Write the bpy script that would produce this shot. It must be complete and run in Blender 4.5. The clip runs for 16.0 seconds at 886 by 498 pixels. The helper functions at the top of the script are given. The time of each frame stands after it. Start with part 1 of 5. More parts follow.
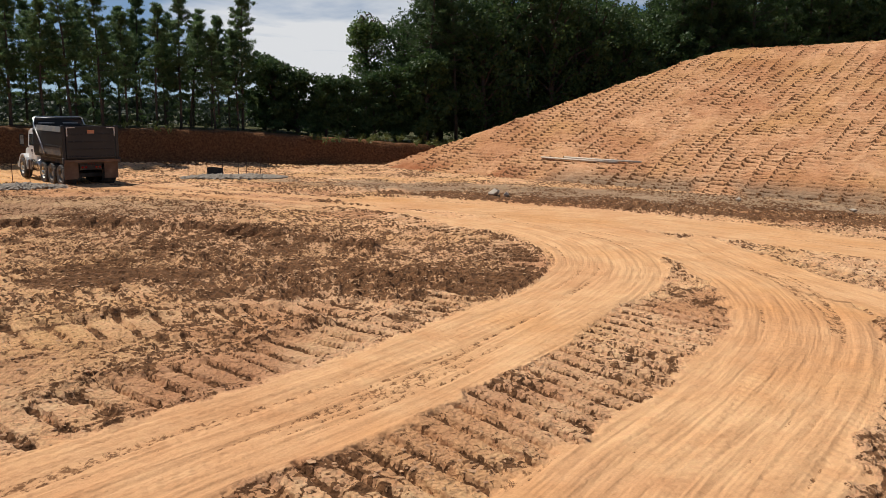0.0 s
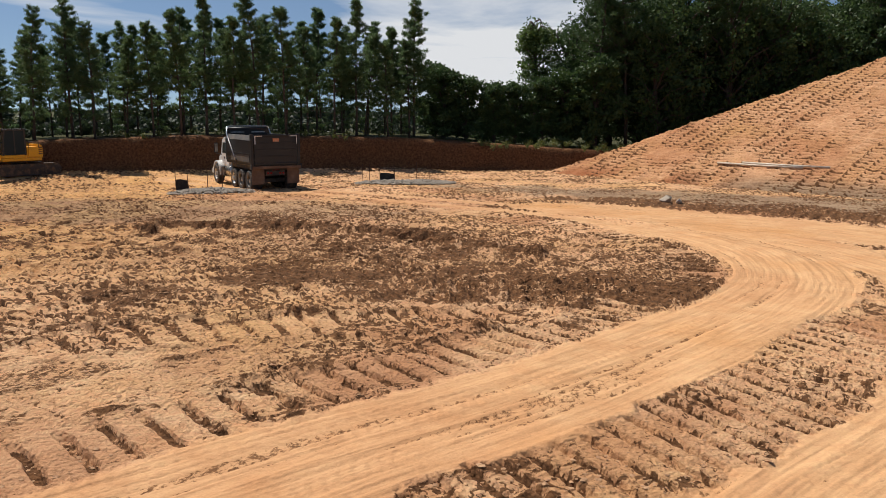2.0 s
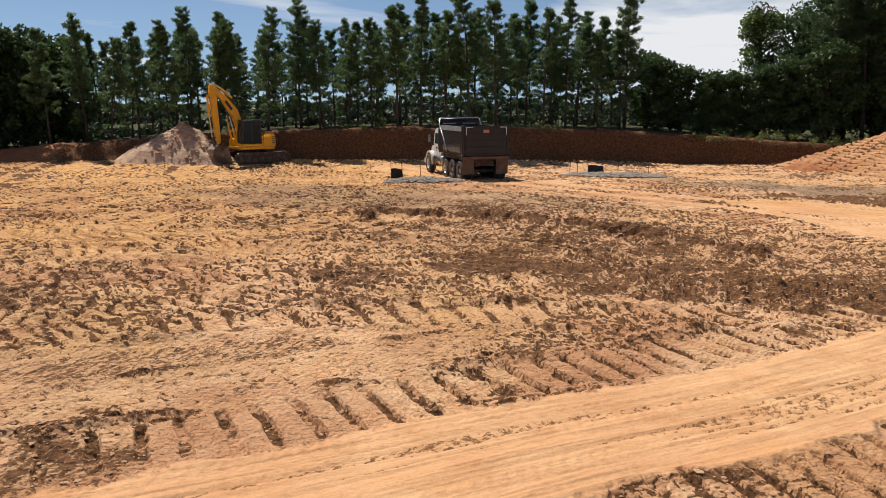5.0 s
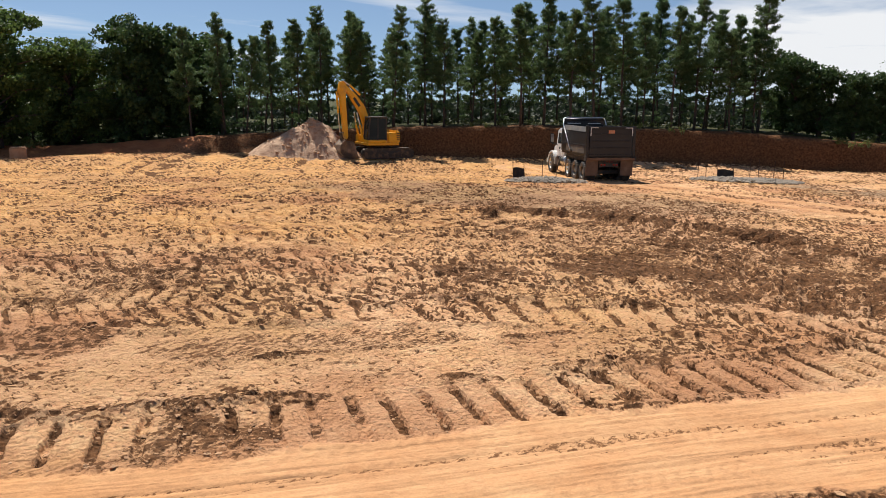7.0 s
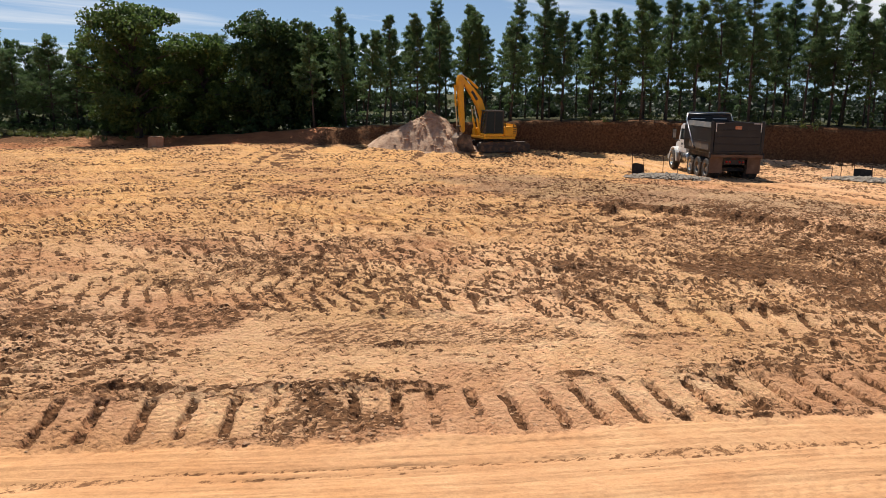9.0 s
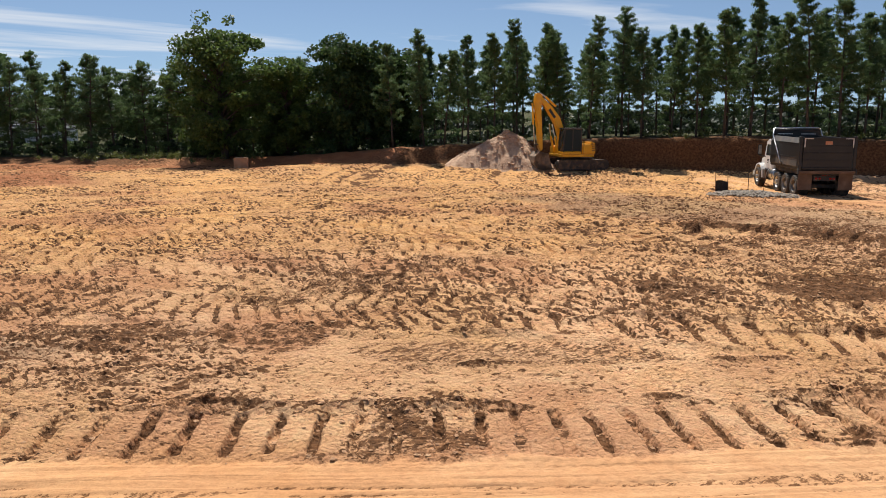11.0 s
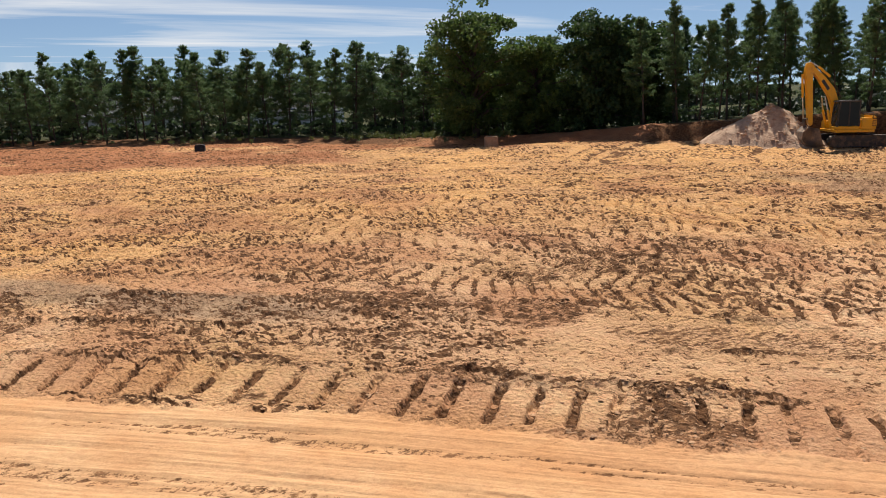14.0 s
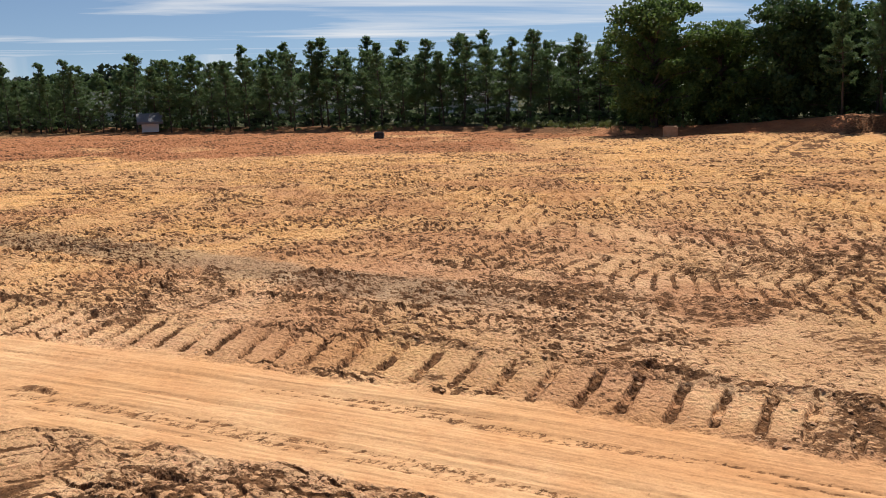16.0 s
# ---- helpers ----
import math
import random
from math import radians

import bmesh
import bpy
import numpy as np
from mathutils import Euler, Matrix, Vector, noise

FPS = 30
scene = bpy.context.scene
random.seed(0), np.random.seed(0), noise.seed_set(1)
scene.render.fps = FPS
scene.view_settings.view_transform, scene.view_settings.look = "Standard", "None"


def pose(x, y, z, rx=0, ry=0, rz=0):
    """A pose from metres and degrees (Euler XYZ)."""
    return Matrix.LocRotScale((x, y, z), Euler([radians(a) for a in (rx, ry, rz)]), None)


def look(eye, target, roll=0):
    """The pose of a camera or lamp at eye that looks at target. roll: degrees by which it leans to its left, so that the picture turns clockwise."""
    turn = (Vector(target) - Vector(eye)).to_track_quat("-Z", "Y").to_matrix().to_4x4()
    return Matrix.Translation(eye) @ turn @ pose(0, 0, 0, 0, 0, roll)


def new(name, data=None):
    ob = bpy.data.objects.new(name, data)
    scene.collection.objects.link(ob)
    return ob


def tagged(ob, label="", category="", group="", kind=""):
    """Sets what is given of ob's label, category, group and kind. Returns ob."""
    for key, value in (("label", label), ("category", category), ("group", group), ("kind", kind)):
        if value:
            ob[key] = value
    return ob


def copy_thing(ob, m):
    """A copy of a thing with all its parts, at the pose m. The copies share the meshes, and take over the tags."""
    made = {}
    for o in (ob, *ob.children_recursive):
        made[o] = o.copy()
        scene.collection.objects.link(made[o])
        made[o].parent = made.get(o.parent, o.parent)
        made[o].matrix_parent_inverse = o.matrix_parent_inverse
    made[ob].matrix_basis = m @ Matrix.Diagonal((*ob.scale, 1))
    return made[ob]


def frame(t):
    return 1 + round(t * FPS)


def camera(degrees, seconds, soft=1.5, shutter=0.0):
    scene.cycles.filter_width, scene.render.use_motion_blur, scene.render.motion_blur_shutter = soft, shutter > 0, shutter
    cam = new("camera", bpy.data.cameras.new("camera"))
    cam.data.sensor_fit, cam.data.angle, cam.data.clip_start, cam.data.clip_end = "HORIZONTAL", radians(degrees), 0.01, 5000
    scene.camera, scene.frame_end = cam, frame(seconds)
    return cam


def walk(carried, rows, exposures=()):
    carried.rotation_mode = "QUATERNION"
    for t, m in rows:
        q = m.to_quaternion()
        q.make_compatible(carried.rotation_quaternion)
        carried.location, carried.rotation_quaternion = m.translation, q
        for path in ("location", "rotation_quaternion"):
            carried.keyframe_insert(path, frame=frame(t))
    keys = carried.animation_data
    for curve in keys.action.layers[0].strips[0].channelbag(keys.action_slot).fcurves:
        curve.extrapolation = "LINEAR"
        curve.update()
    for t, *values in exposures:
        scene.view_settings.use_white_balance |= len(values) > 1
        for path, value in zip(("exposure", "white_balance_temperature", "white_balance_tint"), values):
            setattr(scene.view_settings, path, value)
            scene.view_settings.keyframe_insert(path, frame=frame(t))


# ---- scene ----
cam = camera(57.89, 16.0, soft=0.8)
# seconds, eye, yaw to the left, pitch, lean to the right
PATH = [
    (0, -0.000, 0.000, 3.500, 0.00, -10.01, -1.10),
    (0.5, -0.029, -0.011, 3.506, 3.45, -9.96, -0.74),
    (1, -0.040, 0.004, 3.502, 6.02, -9.81, -0.60),
    (1.5, -0.071, -0.002, 3.500, 8.57, -9.72, -0.51),
    (2, -0.097, 0.011, 3.500, 11.85, -9.73, -0.22),
    (2.5, -0.148, 0.019, 3.497, 15.27, -9.98, 0.02),
    (3, -0.187, 0.009, 3.494, 17.88, -10.13, -0.05),
    (3.5, -0.224, 0.001, 3.488, 19.99, -10.24, -0.24),
    (4, -0.246, -0.020, 3.489, 22.09, -10.32, -0.08),
    (6.5, -0.355, -0.134, 3.487, 32.64, -10.36, -0.62),
    (7, -0.399, -0.178, 3.479, 34.73, -10.47, -0.78),
    (7.5, -0.447, -0.183, 3.471, 37.02, -10.71, -0.54),
    (8, -0.470, -0.218, 3.467, 38.92, -10.92, -0.58),
    (8.5, -0.496, -0.240, 3.472, 41.02, -11.07, -0.83),
    (11, -0.565, -0.356, 3.496, 48.28, -9.79, -0.15),
    (11.5, -0.574, -0.378, 3.506, 50.30, -9.52, 0.40),
    (12, -0.574, -0.421, 3.498, 52.64, -9.48, 0.63),
    (12.5, -0.587, -0.437, 3.496, 55.45, -9.70, 0.93),
    (13, -0.619, -0.469, 3.497, 58.85, -10.03, 1.22),
    (13.5, -0.651, -0.525, 3.495, 62.73, -10.58, 1.38),
    (14, -0.672, -0.572, 3.491, 65.74, -11.15, 1.35),
    (14.5, -0.697, -0.612, 3.492, 69.03, -11.45, 1.51),
    (15, -0.729, -0.663, 3.492, 72.37, -11.49, 1.42),
    (15.5, -0.735, -0.714, 3.488, 75.20, -11.53, 1.28),
    (16, -0.739, -0.741, 3.489, 77.88, -11.63, 1.54),
]
walk(cam, [(t, pose(x, y, z, 90 + pitch, 0, yaw) @ pose(0, 0, 0, 0, 0, -lean)) for t, x, y, z, yaw, pitch, lean in PATH],
     exposures=((0.0, 0.08), (4.0, 0.20), (7.0, 0.35), (12.5, 0.36), (14.5, 0.27), (16.0, 0.26)))

# ---- light: high summer sun ahead and to the left of the first view, blue sky with thin cloud ----
SUN_AZ, SUN_EL = 62.0, 56.0
world = bpy.data.worlds.new("sky")
scene.world = world
world.use_nodes = True
wn, wl = world.node_tree.nodes, world.node_tree.links
wn.clear()
w_out, w_bg, w_sky = wn.new("ShaderNodeOutputWorld"), wn.new("ShaderNodeBackground"), wn.new("ShaderNodeTexSky")
w_sky.sky_type, w_sky.sun_disc = "NISHITA", False
w_sky.sun_elevation, w_sky.sun_rotation = radians(SUN_EL), radians(-SUN_AZ)
w_sky.air_density, w_sky.dust_density, w_sky.ozone_density = 1.0, 0.2, 2.5
# a clear, dry horizon: the blue of higher air comes down low
w_tc = wn.new("ShaderNodeTexCoord")
w_lift = wn.new("ShaderNodeMapping")
w_lift.inputs["Scale"].default_value, w_lift.inputs["Location"].default_value = (1, 1, 1.3), (0, 0, 0.10)
wl.new(w_tc.outputs["Generated"], w_lift.inputs[0])
wl.new(w_lift.outputs[0], w_sky.inputs[0])
w_bg.inputs["Strength"].default_value = 0.07
# thin streaked cloud: noise over the sky plane
w_geo = wn.new("ShaderNodeTexCoord")
w_sep = wn.new("ShaderNodeSeparateXYZ")
wl.new(w_geo.outputs["Generated"], w_sep.inputs[0])
w_z = wn.new("ShaderNodeMath"); w_z.operation = "MAXIMUM"; w_z.inputs[1].default_value = 0.04
wl.new(w_sep.outputs["Z"], w_z.inputs[0])
w_u = wn.new("ShaderNodeMath"); w_u.operation = "DIVIDE"
w_v = wn.new("ShaderNodeMath"); w_v.operation = "DIVIDE"
wl.new(w_sep.outputs["X"], w_u.inputs[0]); wl.new(w_z.outputs[0], w_u.inputs[1])
wl.new(w_sep.outputs["Y"], w_v.inputs[0]); wl.new(w_z.outputs[0], w_v.inputs[1])
w_c = wn.new("ShaderNodeCombineXYZ")
wl.new(w_u.outputs[0], w_c.inputs[0]); wl.new(w_v.outputs[0], w_c.inputs[1])
w_map = wn.new("ShaderNodeMapping")
w_map.inputs["Rotation"].default_value = (0, 0, radians(10))
w_map.inputs["Scale"].default_value = (0.30, 0.16, 1)
w_map.inputs["Location"].default_value = (1.9, 0.75, 0)
wl.new(w_c.outputs[0], w_map.inputs[0])
w_n = wn.new("ShaderNodeTexNoise")
w_n.inputs["Scale"].default_value, w_n.inputs["Detail"].default_value, w_n.inputs["Roughness"].default_value = 0.8, 7, 0.55
w_n.inputs["Distortion"].default_value = 0.35
wl.new(w_map.outputs[0], w_n.inputs["Vector"])
w_r = wn.new("ShaderNodeValToRGB")
w_r.color_ramp.elements[0].position, w_r.color_ramp.elements[1].position = 0.53, 0.70
# a bank of fair-weather cloud stands ahead
w_dot = wn.new("ShaderNodeVectorMath"); w_dot.operation = "DOT_PRODUCT"
wl.new(w_geo.outputs["Generated"], w_dot.inputs[0])
w_dot.inputs[1].default_value = (-0.15, 0.975, 0.16)
w_near = wn.new("ShaderNodeMapRange")
w_near.interpolation_type = "SMOOTHSTEP"
for k, v in zip((1, 2, 3, 4), (0.972, 0.997, 0.0, 0.28)):
    w_near.inputs[k].default_value = v
wl.new(w_dot.outputs["Value"], w_near.inputs[0])
w_sum = wn.new("ShaderNodeMath"); w_sum.operation = "ADD"
wl.new(w_n.outputs["Fac"], w_sum.inputs[0]); wl.new(w_near.outputs[0], w_sum.inputs[1])
wl.new(w_sum.outputs[0], w_r.inputs[0])
w_mix = wn.new("ShaderNodeMix"); w_mix.data_type = "RGBA"
wl.new(w_r.outputs[0], w_mix.inputs[0])
wl.new(w_sky.outputs[0], w_mix.inputs[6])
w_mix.inputs[7].default_value = (9.6, 9.8, 10.1, 1)
wl.new(w_mix.outputs[2], w_bg.inputs[0])
wl.new(w_bg.outputs[0], w_out.inputs[0])
sun = new("sun", bpy.data.lights.new("sun", "SUN"))
sun.data.energy, sun.data.angle, sun.data.color = 4.9, radians(0.55), (1.0, 0.95, 0.87)
sun.matrix_world = look((0, 0, 0), (math.sin(radians(SUN_AZ)) * math.cos(radians(SUN_EL)), -math.cos(radians(SUN_AZ)) * math.cos(radians(SUN_EL)), -math.sin(radians(SUN_EL))))

# ---- materials ----
def material(name, rough=0.8, metal=0.0):
    """An empty node material: its tree, its shader and a helper that adds nodes."""
    m = bpy.data.materials.new(name)
    m.use_nodes = True
    nt = m.node_tree
    sh = nt.nodes["Principled BSDF"]
    sh.inputs["Roughness"].default_value, sh.inputs["Metallic"].default_value = rough, metal
    return m, nt, sh


def rgb_mix(nt, fac, a, b, blend="MIX"):
    n = nt.nodes.new("ShaderNodeMix")
    n.data_type, n.blend_type = "RGBA", blend
    for socket, value in ((n.inputs[0], fac), (n.inputs[6], a), (n.inputs[7], b)):
        if isinstance(value, (int, float)):
            socket.default_value = value
        elif isinstance(value, tuple):
            socket.default_value = (*value[:3], 1)
        else:
            nt.links.new(value, socket)
    return n.outputs[2]


def noise_node(nt, scale, detail=4, rough=0.55, vector=None, distortion=0.0):
    n = nt.nodes.new("ShaderNodeTexNoise")
    n.inputs["Scale"].default_value, n.inputs["Detail"].default_value, n.inputs["Roughness"].default_value = scale, detail, rough
    n.inputs["Distortion"].default_value = distortion
    nt.links.new(vector if vector is not None else coords(nt), n.inputs["Vector"])
    return n.outputs["Fac"]


def coords(nt, kind="Object"):
    return nt.nodes.new("ShaderNodeTexCoord").outputs[kind]


def stretch(nt, scale, vector=None, rot=(0, 0, 0)):
    n = nt.nodes.new("ShaderNodeMapping")
    n.inputs["Scale"].default_value = scale
    n.inputs["Rotation"].default_value = rot
    nt.links.new(vector if vector is not None else coords(nt), n.inputs[0])
    return n.outputs[0]


def ramp(nt, fac, lo, hi, a=(0, 0, 0), b=(1, 1, 1)):
    n = nt.nodes.new("ShaderNodeValToRGB")
    e = n.color_ramp.elements
    e[0].position, e[1].position, e[0].color, e[1].color = lo, hi, (*a, 1), (*b, 1)
    nt.links.new(fac, n.inputs[0])
    return n.outputs[0]


def bump(nt, sh, height, distance, strength=1.0):
    n = nt.nodes.new("ShaderNodeBump")
    n.inputs["Distance"].default_value, n.inputs["Strength"].default_value = distance, strength
    nt.links.new(height, n.inputs["Height"])
    nt.links.new(n.outputs[0], sh.inputs["Normal"])


def attr(nt, name):
    n = nt.nodes.new("ShaderNodeAttribute")
    n.attribute_name = name
    return n.outputs["Fac"]


def plain(name, colour, rough=0.6, metal=0.0, worn=None, scale=6.0, lo=0.45, hi=0.7, fine=0.12, relief=0.0):
    """A surface with a fine grain, and stains of a second colour at a larger scale."""
    m, nt, sh = material(name, rough, metal)
    grain = noise_node(nt, scale * 9, 5)
    base = rgb_mix(nt, grain, tuple(c * (1 - fine) for c in colour), tuple(min(1, c * (1 + fine)) for c in colour))
    if worn:
        base = rgb_mix(nt, ramp(nt, noise_node(nt, scale, 6, 0.65), lo, hi), base, worn)
    nt.links.new(base, sh.inputs["Base Color"])
    if relief:
        bump(nt, sh, grain, relief)
    return m


def soil_material():
    """Clay soil: dry tan crust, packed road, damp brown clods and painted edge shade, grey spoil, red clay, grass, by
    the kinds stored on the mesh.
    """
    m, nt, sh = material("clay soil", 0.95)
    sh.inputs["Specular IOR Level"].default_value = 0.12

    def calc(op, a, b, c=None):
        n = nt.nodes.new("ShaderNodeMath")
        n.operation = op
        for socket, value in zip(n.inputs, (a, b, c)):
            if value is None:
                continue
            if isinstance(value, (int, float)):
                socket.default_value = value
            else:
                nt.links.new(value, socket)
        return n.outputs[0]

    n1, n2, n3, n4 = noise_node(nt, 0.22, 5), noise_node(nt, 1.3, 6, 0.6), noise_node(nt, 8.0, 7, 0.68), noise_node(nt, 40.0, 4, 0.7)
    speck = noise_node(nt, 10.0, 7, 0.74, stretch(nt, (1.0, 0.45, 1.0), rot=(0, 0, radians(38))), 0.5)
    cell2 = nt.nodes.new("ShaderNodeTexVoronoi")
    cell2.inputs["Scale"].default_value = 15.0
    nt.links.new(coords(nt), cell2.inputs["Vector"])
    crumb = cell2.outputs["Distance"]
    # streaks along the wheel runs
    run = nt.nodes.new("ShaderNodeCombineXYZ")
    nt.links.new(attr(nt, "run_s"), run.inputs[0])
    nt.links.new(attr(nt, "run_l"), run.inputs[1])
    streak = noise_node(nt, 1.0, 5, 0.6, stretch(nt, (7.0, 0.6, 1.0), run.outputs[0]), 0.8)
    road_share = attr(nt, "road")
    tan = rgb_mix(nt, ramp(nt, n2, 0.35, 0.65), (0.82, 0.51, 0.285), (0.72, 0.385, 0.19))
    tan = rgb_mix(nt, ramp(nt, n1, 0.45, 0.66), tan, (0.70, 0.40, 0.175))
    tan = rgb_mix(nt, attr(nt, "ochre"), tan, rgb_mix(nt, ramp(nt, n2, 0.35, 0.65), (0.77, 0.44, 0.175), (0.67, 0.34, 0.125)))
    road = rgb_mix(nt, ramp(nt, n2, 0.3, 0.7), (0.66, 0.40, 0.205), (0.57, 0.30, 0.14))
    road = rgb_mix(nt, ramp(nt, n1, 0.5, 0.7), road, (0.57, 0.285, 0.115))
    road = rgb_mix(nt, calc("MULTIPLY", ramp(nt, n3, 0.50, 0.72), 0.45), road, (0.42, 0.225, 0.10))
    road = rgb_mix(nt, ramp(nt, streak, 0.36, 0.56), rgb_mix(nt, 0.40, road, (0.36, 0.185, 0.085)), road)
    damp_shade = rgb_mix(nt, ramp(nt, n3, 0.35, 0.68), (0.075, 0.032, 0.013), (0.235, 0.108, 0.046))
    grey = rgb_mix(nt, ramp(nt, n2, 0.3, 0.7), (0.32, 0.235, 0.155), (0.23, 0.17, 0.115))
    red = rgb_mix(nt, ramp(nt, n2, 0.3, 0.7), (0.44, 0.155, 0.062), (0.34, 0.115, 0.048))
    grass = rgb_mix(nt, ramp(nt, n2, 0.3, 0.7), (0.05, 0.065, 0.022), (0.085, 0.07, 0.035))
    tan = rgb_mix(nt, calc("MULTIPLY", attr(nt, "brown"), 0.6), tan, rgb_mix(nt, ramp(nt, n3, 0.35, 0.65), (0.64, 0.375, 0.21), (0.46, 0.245, 0.122)))
    c = rgb_mix(nt, road_share, tan, road)
    c = rgb_mix(nt, attr(nt, "red"), c, red)
    c = rgb_mix(nt, attr(nt, "grey"), c, grey)
    # dark brown: damp crumbs, plus shade painted at crust edges and on the bank
    dark_fac = calc("MULTIPLY_ADD", calc("SUBTRACT", speck, 0.5), 1.25, attr(nt, "damp_shade"))
    dark_fac = calc("MULTIPLY_ADD", calc("SUBTRACT", n4, 0.5), 0.7, dark_fac)
    dark_fac = calc("MULTIPLY_ADD", calc("SUBTRACT", crumb, 0.42), 0.22, dark_fac)
    c = rgb_mix(nt, calc("MULTIPLY", ramp(nt, dark_fac, 0.42, 0.54), 0.95), c, damp_shade)
    # a dried crust, cracked into plates
    warp = nt.nodes.new("ShaderNodeVectorMath")
    warp.operation = "MULTIPLY_ADD"
    wn3 = nt.nodes.new("ShaderNodeTexNoise")
    wn3.inputs["Scale"].default_value, wn3.inputs["Detail"].default_value = 2.5, 4
    nt.links.new(coords(nt), wn3.inputs["Vector"])
    nt.links.new(wn3.outputs["Color"], warp.inputs[0])
    warp.inputs[1].default_value = (0.5, 0.5, 0.2)
    nt.links.new(coords(nt), warp.inputs[2])
    cell = nt.nodes.new("ShaderNodeTexVoronoi")
    cell.feature = "DISTANCE_TO_EDGE"
    cell.inputs["Scale"].default_value = 4.6
    nt.links.new(warp.outputs[0], cell.inputs["Vector"])
    crack = calc("MULTIPLY", ramp(nt, cell.outputs["Distance"], 0.0, 0.055, (1, 1, 1), (0, 0, 0)), ramp(nt, n2, 0.42, 0.56))
    crack = calc("MULTIPLY", crack, calc("MULTIPLY_ADD", road_share, -0.3, 0.34))
    crack = calc("MULTIPLY", crack, calc("SUBTRACT", 1.0, ramp(nt, dark_fac, 0.42, 0.54)))
    c = rgb_mix(nt, crack, c, damp_shade)
    c = rgb_mix(nt, attr(nt, "grass"), c, grass)
    grit = rgb_mix(nt, ramp(nt, n4, 0.3, 0.7), (0.32, 0.32, 0.32), (0.68, 0.68, 0.68))
    c = rgb_mix(nt, 0.30, c, grit, "OVERLAY")
    c = rgb_mix(nt, 0.45, c, rgb_mix(nt, ramp(nt, n3, 0.3, 0.7), (0.32, 0.32, 0.32), (0.66, 0.66, 0.66)), "OVERLAY")
    nt.links.new(c, sh.inputs["Base Color"])
    rough_part = calc("MULTIPLY_ADD", road_share, -0.85, 1.0)
    h = calc("MULTIPLY", calc("MULTIPLY_ADD", speck, 0.8, n3), rough_part)
    h = calc("MULTIPLY_ADD", calc("MULTIPLY", streak, road_share), 0.32, h)
    h = calc("MULTIPLY_ADD", calc("MULTIPLY", n4, rough_part), 0.30, h)
    h = calc("MULTIPLY_ADD", crack, -0.2, h)
    h = calc("MULTIPLY_ADD", calc("MULTIPLY", crumb, rough_part), -0.55, h)
    bump(nt, sh, h, 0.07, 1.0)
    return m


def leaf_material(name, a, b, through_light=0.35):
    m, nt, sh = material(name, 0.55)
    sh.inputs["Specular IOR Level"].default_value = 0.3
    info, geo = nt.nodes.new("ShaderNodeObjectInfo"), nt.nodes.new("ShaderNodeNewGeometry")
    c = rgb_mix(nt, geo.outputs["Random Per Island"], a, b)
    c = rgb_mix(nt, info.outputs["Random"], c, rgb_mix(nt, 0.45, c, (a[0] * 1.5, a[1] * 1.25, a[2] * 0.8)))
    nt.links.new(c, sh.inputs["Base Color"])
    tr = nt.nodes.new("ShaderNodeBsdfTranslucent")
    nt.links.new(c, tr.inputs[0])
    mix = nt.nodes.new("ShaderNodeMixShader")
    mix.inputs[0].default_value = through_light
    nt.links.new(sh.outputs[0], mix.inputs[1])
    nt.links.new(tr.outputs[0], mix.inputs[2])
    nt.links.new(mix.outputs[0], nt.nodes["Material Output"].inputs[0])
    return m


SOIL = soil_material()
PINE = leaf_material("pine needles", (0.075, 0.13, 0.055), (0.145, 0.21, 0.09), 0.5)
BROAD = leaf_material("broad leaves", (0.058, 0.105, 0.028), (0.125, 0.180, 0.052), 0.45)
# darker copy of the broad leaf, with woodland shade put into its colour
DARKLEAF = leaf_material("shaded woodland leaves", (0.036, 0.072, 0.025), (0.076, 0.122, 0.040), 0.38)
# near-black green: shade behind the pines is put into this leaf colour
SHADELEAF = leaf_material("leaves darkened for wood shade", (0.022, 0.036, 0.02), (0.045, 0.065, 0.035), 0.3)
WEED = leaf_material("weeds", (0.08, 0.11, 0.03), (0.16, 0.17, 0.06))
BARK = plain("pine bark", (0.062, 0.048, 0.038), 0.9, worn=(0.11, 0.08, 0.06), scale=3, relief=0.02)
BLACKPAINT = plain("black painted steel", (0.008, 0.008, 0.009), 0.4, worn=(0.024, 0.020, 0.017), scale=1.6, lo=0.5, hi=0.75)
WHITEPAINT = plain("white truck paint", (0.72, 0.72, 0.70), 0.3, worn=(0.50, 0.41, 0.30), scale=1.2, lo=0.55, hi=0.8)
CHROME = plain("bright aluminium", (0.62, 0.62, 0.60), 0.28, 1.0, worn=(0.40, 0.34, 0.27), scale=3)
DULLSTEEL = plain("grey steel", (0.30, 0.29, 0.27), 0.45, 0.7, worn=(0.26, 0.18, 0.11), scale=3)
RUBBER = plain("dusty rubber", (0.025, 0.024, 0.023), 0.85, worn=(0.16, 0.11, 0.07), scale=3, lo=0.42, hi=0.75, relief=0.01)
CHASSIS = plain("dusty dark chassis", (0.035, 0.032, 0.03), 0.7, worn=(0.13, 0.09, 0.06), scale=3)
YELLOW = plain("yellow machine paint", (0.80, 0.40, 0.012), 0.4, worn=(0.55, 0.30, 0.06), scale=1.3, lo=0.55, hi=0.8)
TRACKSTEEL = plain("worn track steel", (0.06, 0.052, 0.046), 0.6, 0.4, worn=(0.22, 0.14, 0.085), scale=3, lo=0.45, hi=0.7)
BUCKETSTEEL = plain("worn bucket steel", (0.15, 0.115, 0.09), 0.55, 0.3, worn=(0.36, 0.24, 0.15), scale=2, lo=0.4, hi=0.65, relief=0.01)

